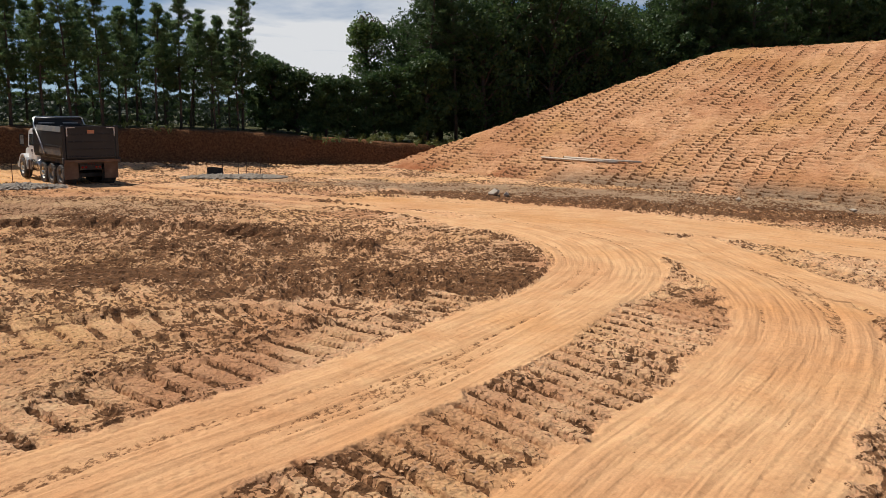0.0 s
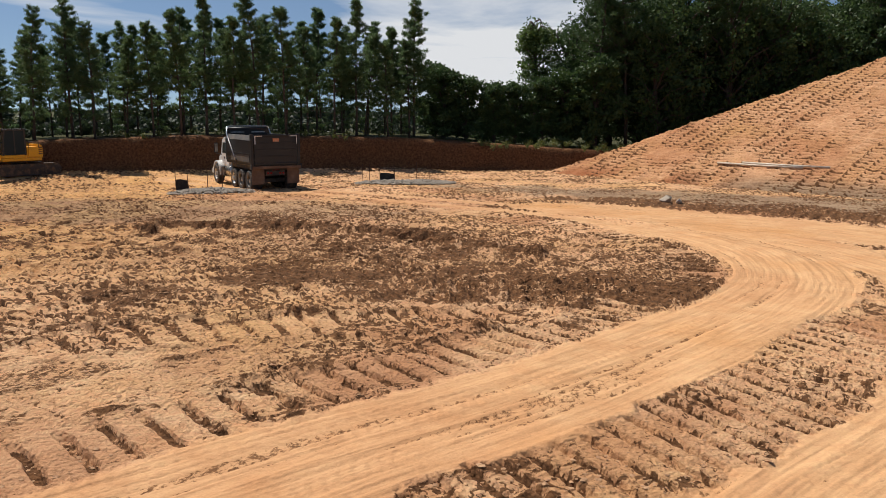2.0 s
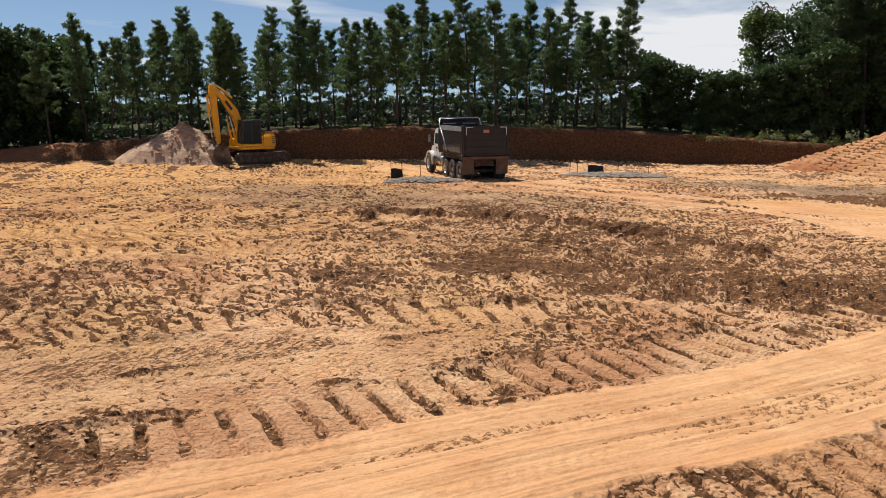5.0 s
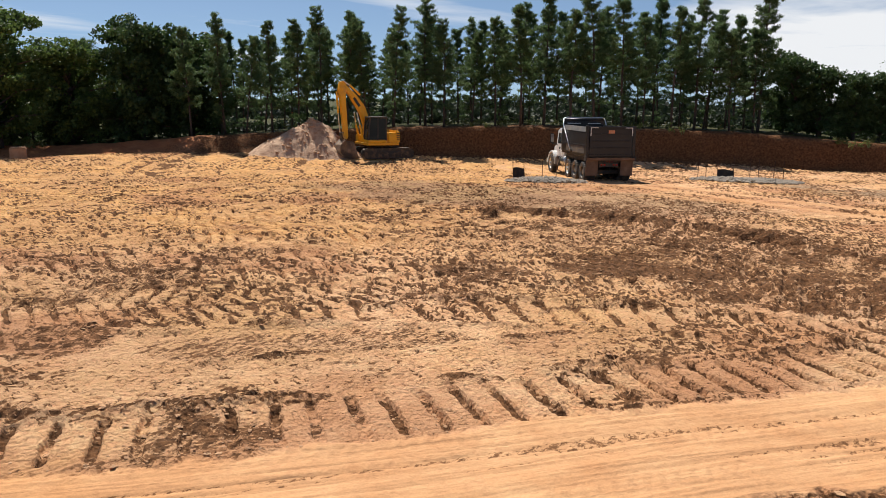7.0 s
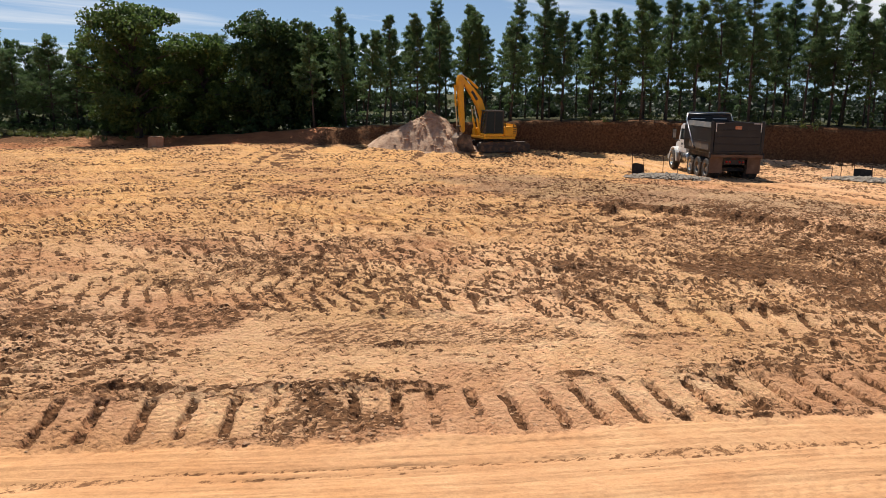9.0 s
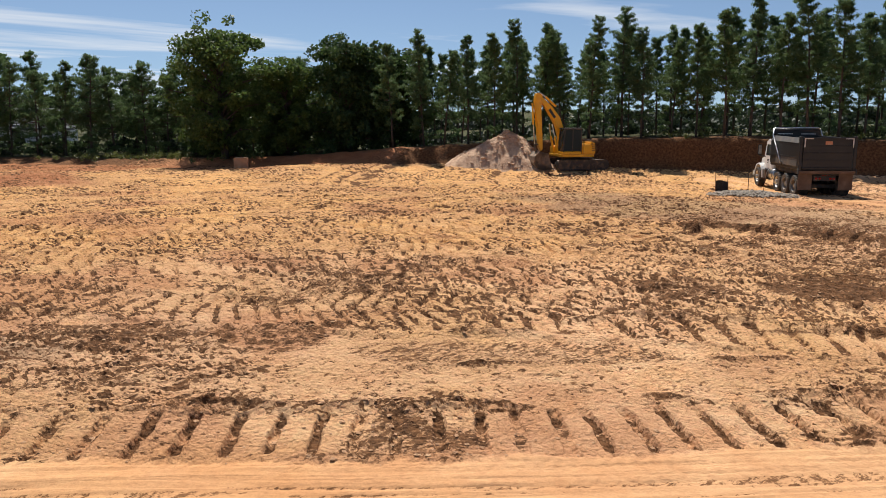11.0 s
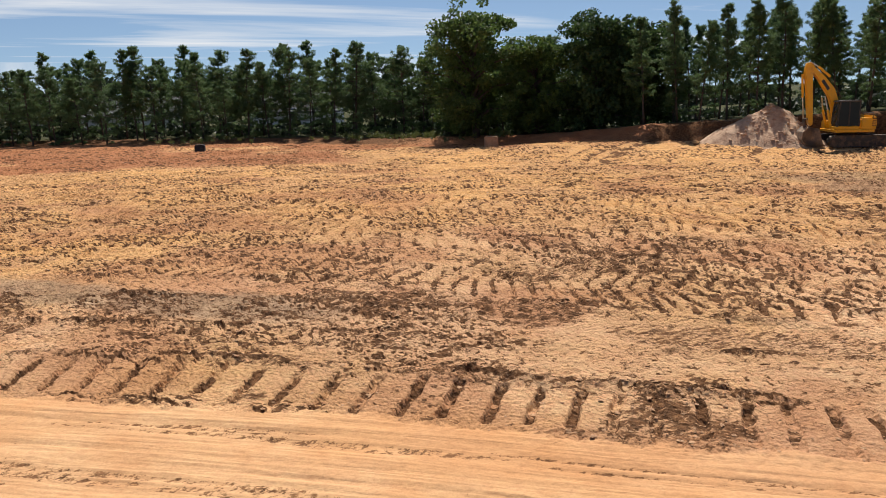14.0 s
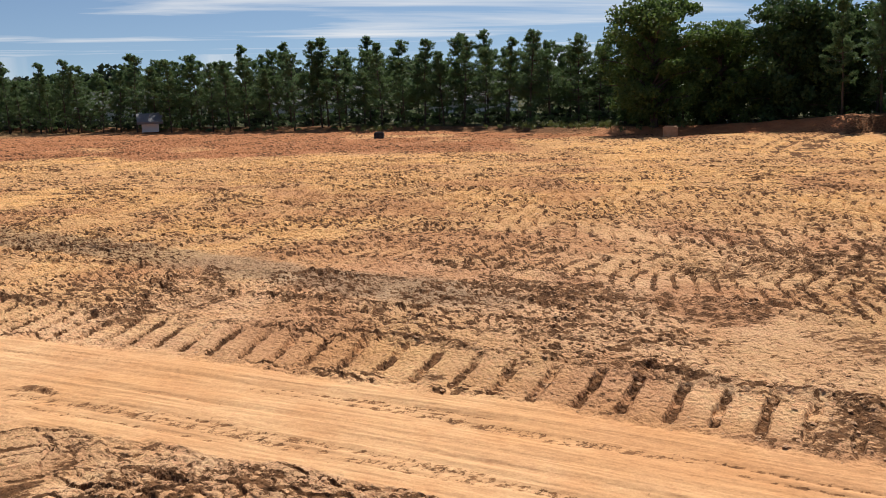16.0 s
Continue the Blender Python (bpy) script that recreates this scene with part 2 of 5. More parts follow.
# ---- the lie of the land ----
def hashed(ix, iy, seed):
    h = (ix * 374761393 + iy * 668265263 + seed * 974711) & 0xFFFFFFFF
    h = ((h ^ (h >> 13)) * 1274126177) & 0xFFFFFFFF
    return ((h ^ (h >> 16)) & 0xFFFF) / 65535.0


def vnoise(x, y, seed=0):
    """Value noise, 0 to 1, over arrays."""
    fx, fy = np.floor(x), np.floor(y)
    ix, iy = fx.astype(np.int64), fy.astype(np.int64)
    u, v = x - fx, y - fy
    u, v = u * u * (3 - 2 * u), v * v * (3 - 2 * v)
    a, b, c, d = hashed(ix, iy, seed), hashed(ix + 1, iy, seed), hashed(ix, iy + 1, seed), hashed(ix + 1, iy + 1, seed)
    return a + (b - a) * u + (c - a) * v + (a - b - c + d) * u * v


def fbm(x, y, seed=0, octaves=4, gain=0.5):
    total, amp, norm = 0.0, 1.0, 0.0
    for k in range(octaves):
        total = total + amp * vnoise(x * 2.03**k + 17 * k, y * 2.03**k - 9 * k, seed + k)
        norm, amp = norm + amp, amp * gain
    return total / norm


def smooth(v, lo, hi):
    t = np.clip((v - lo) / (hi - lo), 0, 1)
    return t * t * (3 - 2 * t)


def along(line, x, y):
    """Signed distance from a polyline (left is plus) and the length along it."""
    best, side, far = np.full(np.shape(x), 1e9), np.zeros(np.shape(x)), np.zeros(np.shape(x))
    run = 0.0
    for (x0, y0), (x1, y1) in zip(line[:-1], line[1:]):
        l = math.hypot(x1 - x0, y1 - y0)
        dx, dy = (x1 - x0) / l, (y1 - y0) / l
        s = np.clip((x - x0) * dx + (y - y0) * dy, 0, l)
        d = np.hypot(x - x0 - s * dx, y - y0 - s * dy)
        near = d < best
        cross = dx * (y - y0) - dy * (x - x0)
        best, side, far = np.where(near, d, best), np.where(near, np.sign(cross), side), np.where(near, run + s, far)
        run += l
    return best * side, far


def curve(points, step=0.8):
    """A smooth line through the given points."""
    out = []
    p = [points[0], *points, points[-1]]
    for k in range(1, len(p) - 2):
        n = max(2, int(math.dist(p[k], p[k + 1]) / step))
        for i in range(n):
            t = i / n
            out.append(tuple(0.5 * (2 * p[k][j] + (p[k + 1][j] - p[k - 1][j]) * t + (2 * p[k - 1][j] - 5 * p[k][j] + 4 * p[k + 1][j] - p[k + 2][j]) * t * t
                                    + (3 * p[k][j] - p[k - 1][j] - 3 * p[k + 1][j] + p[k + 2][j]) * t**3) for j in (0, 1)))
    return out + [points[-1]]


HAUL_ROAD = curve([(-19, -15), (-11.6, -4.3), (-9.5, -1.3), (-7.6, 1.3), (-6.0, 3.2), (-4.3, 5.3), (-2.6, 7.6), (-1.1, 9.4), (0.9, 12.3), (3.0, 15.8), (3.9, 18.8), (3.4, 22.4), (0.6, 26.3), (-3.4, 29.3), (-8.5, 32), (-14, 35.5), (-24, 41)])
SIDE_ROAD = curve([(-1.5, 0), (0.4, 4.0), (2.1, 6.9), (4.2, 9.7), (5.9, 12.5), (6.7, 15), (6.8, 18), (5.6, 22), (2.4, 26.2)])
EAST_ROAD = curve([(26, 14), (18, 17.5), (12, 20.8), (8.6, 24), (4.2, 27.4), (-2, 30)])
SPUR = curve([(7.3, 8.5), (8.4, 12.5), (8.2, 15.5), (7.4, 18.5), (7.2, 22)])
TYRE_INNER = curve([(-2.6, 4.6), (-0.9, 6.7), (0.6, 8.7), (2.5, 11.1), (4.4, 14.0)])
TYRE_SECOND = curve([(-11.2, 6.9), (-9.6, 8.6), (-8.05, 9.9), (-6.35, 11.2), (-4.8, 12.0), (-3.2, 12.7), (-1.6, 13.6)])
TYRE_EAST = curve([(5.2, 5.0), (7.0, 7.8), (9.2, 11.0), (11, 15)])
TYRE_FAR = curve([(-2, 33.5), (4, 31.6), (9, 28.9), (14, 26.3), (22, 23)])
TYRE_WEST = curve([(-20, 2.0), (-15, 4.2), (-11, 7.6), (-8.2, 12.5), (-6.5, 17)])
RIDGE = curve([(-13.2, 20.6), (-12.2, 21.3), (-9.2, 21.8), (-5.8, 20.9), (-3.2, 19.9), (-1.8, 19.3)])
GREY_TRAIL = curve([(-24, -9), (-20.5, -5.4), (-17.2, -1.8), (-14.2, 1.0), (-12.4, 2.6)])


def lie(x, y):
    """The height of the graded ground without its tracks."""
    d = np.hypot(x, y)
    z = -0.35 * smooth(d, 26, 48)
    z = z + 0.16 * np.exp(-(((d - 17) / 6) ** 2)) * smooth(-x, 2, 8) * smooth(y, -6, 4)
    # the working bench in front of the cut bank stands a little higher than the haul road
    return z + 0.33 * smooth(d, 46, 54) * smooth(-x, 8, 16) * smooth(x, -52, -44)


def ground_at(x, y):
    return float(lie(np.array([x]), np.array([y]))[0])


def patch(x, y, cx, cy, rx, ry, turn, seed):
    c, s = math.cos(radians(turn)), math.sin(radians(turn))
    u, v = ((x - cx) * c + (y - cy) * s) / rx, (-(x - cx) * s + (y - cy) * c) / ry
    return smooth(1.25 - np.hypot(u, v) + 0.9 * (fbm(x * 0.9, y * 0.9, seed, 3) - 0.5), 0, 0.45)


def plates(x, y, size, seed):
    """Broken crust: each plate has its own level and tilt; gives the height, 0 to 1, and the nearness to a crack."""
    u, v = x / size, y / size
    fu, fv = np.floor(u), np.floor(v)
    d1, d2 = np.full(np.shape(u), 9.0), np.full(np.shape(u), 9.0)
    level = np.zeros(np.shape(u))
    for i in (-1, 0, 1):
        for j in (-1, 0, 1):
            cx, cy = fu + i, fv + j
            kx, ky = cx.astype(np.int64), cy.astype(np.int64)
            ra, rb, rc = hashed(kx, ky, seed), hashed(kx, ky, seed + 1), hashed(kx, ky, seed + 2)
            dx, dy = u - cx - ra, v - cy - rb
            d = np.hypot(dx, dy)
            near = d < d1
            d2 = np.where(near, d1, np.minimum(d2, d))
            level = np.where(near, rc + 0.5 * (dx * (ra - 0.5) + dy * (rb - 0.5)) * 2, level)
            d1 = np.where(near, d, d1)
    return level, 1 - smooth(d2 - d1, 0.03, 0.20), np.maximum(0, 1 - d1 * 1.5)


def flakes(u, v, levels, seed):
    """Dried mud in lifted flakes: a sharp step at each edge, falling gently away behind it; height and the edge line."""
    q = fbm(u, v, seed, 4, 0.5) * levels
    f = q - np.floor(q)
    return smooth(f, 0.0, 0.13) - f, smooth(f, 0.86, 0.97) + 1 - smooth(f, 0.06, 0.16)


def lugs(l, s, pitch, lean, seed, x, y):
    """Tyre-lug imprint: the share of crumbled groove, and the sunk profile of pad and groove."""
    phase = (l + lean * s + 0.08 * (fbm(x * 1.6, y * 1.6, seed, 2) - 0.5) + 0.05 * (fbm(x * 7, y * 7, seed + 1, 2) - 0.5)) / pitch
    p = phase % 1.0
    worn = 0.35 + 0.65 * smooth(fbm(x * 1.0, y * 1.0, seed + 3, 3), 0.25, 0.45)
    cut = smooth(p, 0.68, 0.76) * (1 - smooth(p, 0.93, 1.0))
    return cut * worn * (0.5 + 0.9 * smooth(fbm(x * 3, y * 3, seed + 5, 3), 0.36, 0.62)), (0.75 * cut + 0.25 * p) * worn


def surface(x, y, full=False):
    """Height, and the shares of packed road, damp clods with edge shade, grey spoil and red clay; full adds the run
    along and across the tracks.
    """
    d = np.hypot(x, y)
    z = lie(x, y)
    wob = fbm(x * 0.7, y * 0.7, 3, 4) - 0.5
    sa, la = along(HAUL_ROAD, x, y)
    sb, lb = along(SIDE_ROAD, x, y)
    sc, lc = along(EAST_ROAD, x, y)
    sd, ld = along(SPUR, x, y)
    wa = 1.15 + 0.55 * smooth(la, 36, 46) + 0.4 * smooth(la, 50, 64)
    fray = 0.35 * (fbm(x * 2.6, y * 2.6, 5, 3) - 0.5)
    ra = smooth(wa + 0.45 * wob + fray - np.abs(sa), -0.05, 0.12)
    runs = smooth(0.42 + 0.3 * wob + 0.5 * fray - np.abs(np.abs(sa) - 0.85), -0.05, 0.15)
    ra = ra + (np.minimum(ra, runs) - ra) * smooth(la, 47, 52)
    rb = smooth(1.3 + 0.5 * wob + fray - np.abs(sb), -0.05, 0.14)
    rc = smooth(1.9 + 1.0 * wob + fray - np.abs(sc), -0.1, 0.25)
    rd = smooth(0.75 + 0.5 * wob + fray - np.abs(sd), -0.05, 0.14)
    road = np.maximum.reduce([ra, rb, rc, rd])
    run_s, run_l = sa, la
    for share, s, l, far in ((rb, sb, lb, 100), (rd, sd, ld, 200), (rc, sc, lc, 300)):
        mine = (share > 0.4) & (share >= ra) if far > 0 else share
        run_s, run_l = np.where(mine, s + far, run_s), np.where(mine, l, run_l)
    # ruts run with each road
    rut = np.zeros_like(z)
    tread_all = np.zeros_like(z)
    for share, s, l, seed in ((ra, sa, la, 21), (rb, sb, lb, 31), (rc, sc, lc, 41), (rd, sd, ld, 51)):
        streak = fbm(s * 3.6, l * 0.16, seed, 4, 0.6) - 0.5
        fine = fbm(s * 14, l * 0.5, seed + 2, 2, 0.6) - 0.5
        tread = np.sin(l * 2 * np.pi / 0.17 + 2.2 * np.sin(s * 9)) * smooth(fbm(s * 2.4, l * 0.22, seed + 7, 2), 0.56, 0.66)
        rut = rut + share * (0.07 * streak + 0.02 * fine + 0.004 * tread) / np.maximum(1, ra + rb + rc + rd)
        tread_all = np.maximum(tread_all, share * smooth(-streak - 0.3 * fine, 0.10, 0.22))
    # churned ground
    damp_shade = np.zeros_like(z)
    damp_shade = np.maximum(damp_shade, 0.62 * patch(x, y, -5.0, 19.5, 9.0, 4.6, -8, 61))
    damp_shade = np.maximum(damp_shade, 0.9 * patch(x, y, -2.0, 15.8, 5.5, 1.5, 8, 62))
    damp_shade = np.maximum(damp_shade, 0.2 * patch(x, y, 2.2, 10.6, 5.6, 1.3, 53, 63))
    damp_shade = np.maximum(damp_shade, 0.62 * patch(x, y, -12.0, 4.4, 2.6, 0.8, 48, 64))
    damp_shade = np.maximum(damp_shade, 0.6 * patch(x, y, -9.0, 17.5, 5.0, 2.6, 20, 65))
    damp_shade = np.maximum(damp_shade, 0.8 * patch(x, y, 10.0, 29.5, 14, 2.4, -22, 66))
    damp_shade = np.maximum(damp_shade, 0.9 * patch(x, y, 6.5, 16.6, 2.6, 0.42, 98, 67))
    damp_shade = np.maximum(damp_shade, 0.9 * patch(x, y, 7.6, 17.2, 2.2, 0.4, 112, 68))
    damp_shade = np.maximum(damp_shade, 0.8 * patch(x, y, 6.9, 7.8, 3.0, 0.9, 52, 69))
    damp_shade = np.maximum(damp_shade, 0.5 * patch(x, y, 3.4, 20.2, 1.6, 0.35, 40, 73))
    grey = np.maximum(0.55 * smooth(0.9 + 1.4 * wob - np.abs(along(GREY_TRAIL, x, y)[0]), 0, 0.5) * smooth(d, 11.8, 13.2), 0)
    grey = np.maximum(grey, 0.75 * patch(x, y, 8.0, 34.5, 16, 3.4, -20, 70))
    grey = np.maximum(grey, 0.45 * patch(x, y, -16, 26, 8, 4, 0, 71))
    spot = smooth(fbm(x * 0.45, y * 0.45, 81, 4), 0.54, 0.68) * smooth(44 - d, 0, 15)
    damp_shade = np.maximum(damp_shade, 0.6 * spot)
    red = 0.8 * smooth(fbm(x * 0.16, y * 0.16, 91, 3) + 0.03 * (d - 50), 0.55, 0.72) * smooth(-x - 38, 0, 10)
    red = np.maximum(red, 0.4 * smooth(fbm(x * 0.35, y * 0.35, 95, 3), 0.52, 0.68) * (d < 40))
    smooth_patch = patch(x, y, -8.4, 7.6, 2.9, 0.62, 47, 72)
    # wheel lanes beside the haul road, each with its lug imprint and crumbled rims
    off = sa - wa - 0.05 + 0.35 * wob
    lane = off / 1.42
    num = np.floor(lane).astype(np.int64)
    part_lane = lane - num
    tilt = np.where(num == 0, 0.25 * smooth(20 - la, 0, 5), hashed(num, 0 * num, 3) - 0.5)
    pitch = 0.36 + 0.12 * hashed(num, 0 * num, 4)
    pitch = np.where(num == 0, 0.46, pitch)
    keep = smooth(vnoise(la * 0.10 + 31.0 * num, num + 0.5, 8), 0.28, 0.5)
    keep = np.where(num == 0, 1.0, np.where(num < 4, 0.12, keep)) * smooth(off, 0, 0.08) * (1 - smooth(num * 1.0, 14, 20))
    across = smooth(part_lane, 0.02, 0.16) * smooth(1 - part_lane, 0.06, 0.26) * keep * (1 - road)
    groove, soft_groove = lugs(la, sa, pitch, tilt, 301, x, y)
    edge = np.minimum(part_lane, 1 - part_lane) * 1.42
    rim = np.exp(-((edge / 0.13) ** 2)) * smooth(off, 0.18, 0.45) * (1 - road) * smooth(fbm(la * 0.6, sa * 0.8, 305, 3), 0.30, 0.5)
    rim = rim * np.where(num <= 3, 1.0, 0.5)
    cleat = -0.10 * across * soft_groove * (1 - 0.8 * smooth_patch) + 0.04 * rim * (0.3 + 1.3 * fbm(x * 3, y * 3, 307, 3))
    band_all = across
    pad = across * (1 - groove) * (num == 0)
    # rims and grooves get a darker brown besides their relief
    damp_shade = np.maximum(damp_shade, 0.66 * rim + across * (0.70 * groove + 0.26 * smooth(fbm(x * 2.2, y * 2.2, 309, 3), 0.50, 0.60)))
    for line, half, pitch, lean, deep, seed in ((TYRE_INNER, 1.25, 0.40, -0.25, 0.085, 121), (TYRE_SECOND, 0.66, 0.52, 0.25, 0.075, 125), (TYRE_FAR, 1.0, 0.45, 0.2, 0.07, 131), (TYRE_WEST, 0.75, 0.36, 0.4, 0.06, 141), (TYRE_EAST, 0.9, 0.38, 0.5, 0.08, 145)):
        s, l = along(line, x, y)
        band = smooth(half + 0.25 * wob - np.abs(s), -0.04, 0.12) * (1 - road)
        groove, soft_groove = lugs(l, s, pitch, lean, seed, x, y)
        rim = np.exp(-(((np.abs(s) - half - 0.1) / 0.12) ** 2)) * (0.3 + 1.2 * fbm(x * 3, y * 3, seed + 5, 3)) * (1 - road)
        cleat = cleat * (1 - 0.8 * band) - band * deep * soft_groove + 0.05 * rim
        damp_shade = np.maximum(damp_shade, 0.6 * rim * smooth(fbm(x * 1.8, y * 1.8, seed + 9, 3), 0.42, 0.6) + band * 0.80 * groove)
        band_all = np.maximum(band_all, band)
    # crossing crawler marks over the open field
    field = smooth(d, 11, 16) * (1 - road) * (1 - 0.7 * band_all)
    for turn, seed in ((35, 151), (-50, 161), (80, 171), (10, 177)):
        c, s = math.cos(radians(turn)), math.sin(radians(turn))
        u, v = x * c + y * s, -x * s + y * c
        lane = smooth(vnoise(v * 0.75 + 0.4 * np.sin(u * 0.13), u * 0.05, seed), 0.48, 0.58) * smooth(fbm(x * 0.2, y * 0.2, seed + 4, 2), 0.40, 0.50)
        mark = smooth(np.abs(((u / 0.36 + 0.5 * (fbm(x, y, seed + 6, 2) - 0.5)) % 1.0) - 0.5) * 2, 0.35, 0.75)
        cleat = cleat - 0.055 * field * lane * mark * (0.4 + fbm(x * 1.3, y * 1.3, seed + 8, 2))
        # the sunk marks are darkened as well as cut
        damp_shade = np.maximum(damp_shade, 0.52 * field * lane * mark)
    sr, lr = along(RIDGE, x, y)
    heap = np.exp(-((sr / 0.34) ** 2)) * (0.4 + 0.9 * fbm(lr * 0.9, sr * 1.5, 181, 3))
    damp_shade = np.maximum(damp_shade, smooth(heap, 0.2, 0.5))
    loose = np.clip(0.3 + 0.8 * damp_shade + 0.4 * grey, 0, 1) * (1 - 0.95 * road) * (1 - 0.85 * smooth_patch)
    crumb = fbm(x * 4.2 + 0.6 * wob, y * 4.2, 231, 4, 0.62)
    thick = fbm(x * 0.55, y * 0.55, 241, 3)
    crumbs = smooth(crumb + 0.34 * (thick - 0.5) + 0.10 * damp_shade, 0.50, 0.62) * (1 - 0.97 * road) * (1 - 0.7 * smooth_patch) * (1 - 0.45 * band_all) * (1 - 0.7 * pad)
    open_field = smooth(d, 15, 22) * smooth(-x - 0.45 * y, -1, 6)
    crumbs = crumbs * (1 - 0.7 * open_field)
    lump = fbm(x * 2.6, y * 2.6, 191, 5, 0.6)
    clod = np.maximum(0, fbm(x * 7.5, y * 7.5, 201, 3) - 0.5)
    warp = 0.22 * (fbm(x * 2.2, y * 2.2, 211, 2) - 0.5)
    pu, pv = (0.62 * x + 0.78 * y) / 2.0, -0.78 * x + 0.62 * y
    crust, gap, _ = plates(pu + warp, pv - warp, 0.27, 261)
    chip, chip_gap, chip_dome = plates(pu - warp, pv + warp, 0.12, 271)
    chunk, chunk_gap, chunk_dome = plates(pu + 2 * warp, pv, 0.36, 281)
    bare = (1 - road) * (1 - 0.85 * smooth_patch)
    flake, flake_edge = flakes(pu * 1.7 + warp, pv * 1.5, 8, 291)
    scale, scale_edge = flakes(pu * 3.6, pv * 3.2 + warp, 7, 295)
    broken = smooth(thick, 0.40, 0.56)
    z = z + rut + cleat + 0.34 * heap * (0.75 + 0.3 * chunk_dome)
    z = z + loose * 0.07 * (lump - 0.5) * (1 - 0.6 * open_field) * (1 - 0.75 * band_all)
    # plates of crust, chips between them, and heavy clods where the ground is churned
    z = z + bare * (1 - 0.55 * band_all) * ((0.014 + 0.014 * broken) * crust - 0.012 * gap)
    z = z + bare * (1 - 0.45 * band_all) * (0.026 * flake + 0.013 * scale) * (0.5 + 0.7 * broken)
    z = z + bare * (1 - 0.5 * pad) * (0.005 + 0.011 * loose * broken) * (chip + 0.7 * chip_dome - chip_gap)
    churn = smooth(damp_shade, 0.40, 0.75) * (1 - road) * (1 - 0.6 * band_all)
    z = z + churn * (0.055 * chunk * chunk_dome + 0.022 * chip_dome - 0.015 * chunk_gap)
    z = z + open_field * bare * 0.045 * (chunk - 0.5 + 0.6 * chunk_dome)
    z = z + (0.012 + 0.010 * damp_shade) * crumbs * (0.6 + 1.6 * clod)
    z = z + road * 0.010 * (fbm(x * 5, y * 5, 221, 3) - 0.5)
    # a crumbled strip between the wheel runs of the haul road
    strip = np.exp(-(((sa + 0.35 + 0.25 * (fbm(la * 0.35, 0 * la, 225, 2) - 0.5)) / 0.13) ** 2)) * smooth(fbm(la * 0.5, sa * 0.5, 227, 3), 0.44, 0.56) * smooth(25 - la, 0, 4)
    z = z + 0.035 * strip * chip_dome
    brown = np.clip(1.25 * np.maximum(damp_shade, 0.5 * smooth(fbm(x * 0.28, y * 0.28, 97, 4), 0.47, 0.60)) + 0.25 * smooth_patch, 0, 1)
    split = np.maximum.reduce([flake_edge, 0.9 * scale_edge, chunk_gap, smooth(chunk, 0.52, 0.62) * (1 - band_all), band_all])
    damp_shade = np.clip(damp_shade * (0.30 + 0.46 * split + 0.26 * smooth(lump, 0.42, 0.60)), 0, 1) * (1 - road * 0.97)
    damp_shade = np.maximum(damp_shade, 0.44 * crumbs)
    # the shade under lifted flake edges is put into the colour here
    damp_shade = np.maximum(damp_shade, bare * (1 - 0.5 * pad) * (0.08 + 0.16 * gap + 0.52 * flake_edge * (0.55 + 0.6 * broken) + 0.40 * scale_edge * (0.4 + 0.8 * broken) + 0.24 * smooth(chip, 0.55, 0.7) * broken))
    damp_shade = np.maximum(damp_shade, 0.45 * smooth_patch)
    damp_shade = np.maximum(damp_shade, 0.42 * tread_all)
    damp_shade = np.maximum(damp_shade, 0.62 * strip)
    damp_shade = np.where(damp_shade < 0.6, damp_shade * (1 - 0.42 * open_field), damp_shade)
    damp_shade = np.maximum(damp_shade, (0.08 + 0.12 * smooth(thick, 0.38, 0.62) * (1 - open_field) + 0.30 * open_field * smooth(chunk, 0.35, 0.75)) * (1 - road) * (1 - 0.3 * smooth_patch) * (1 - 0.9 * pad))
    if full:
        return z, road, damp_shade, grey * (1 - road), red * (1 - 0.6 * road), run_s, run_l, brown * (1 - road)
    return z, road, damp_shade, grey * (1 - road), red * (1 - 0.6 * road)


def grid_mesh(name, pts, quads, mat, kinds=None, soft=True):
    me = bpy.data.meshes.new(name)
    me.vertices.add(len(pts))
    me.vertices.foreach_set("co", np.asarray(pts, np.float32).ravel())
    me.loops.add(quads.size)
    me.loops.foreach_set("vertex_index", quads.astype(np.int32).ravel())
    me.polygons.add(len(quads))
    me.polygons.foreach_set("loop_start", np.arange(0, quads.size, 4, dtype=np.int32))
    me.polygons.foreach_set("use_smooth", np.full(len(quads), soft))
    for key, values in (kinds or {}).items():
        a = me.attributes.new(key, "FLOAT", "POINT")
        a.data.foreach_set("value", np.asarray(values, np.float32).ravel())
    me.update(calc_edges=True)
    me.materials.append(mat)
    return me


def quad_index(rows, cols, wrap=False):
    i, j = np.meshgrid(np.arange(rows - 1), np.arange(cols if wrap else cols - 1), indexing="ij")
    k = (j + 1) % cols
    return np.stack([i * cols + j, i * cols + k, (i + 1) * cols + k, (i + 1) * cols + j], -1).reshape(-1, 4)


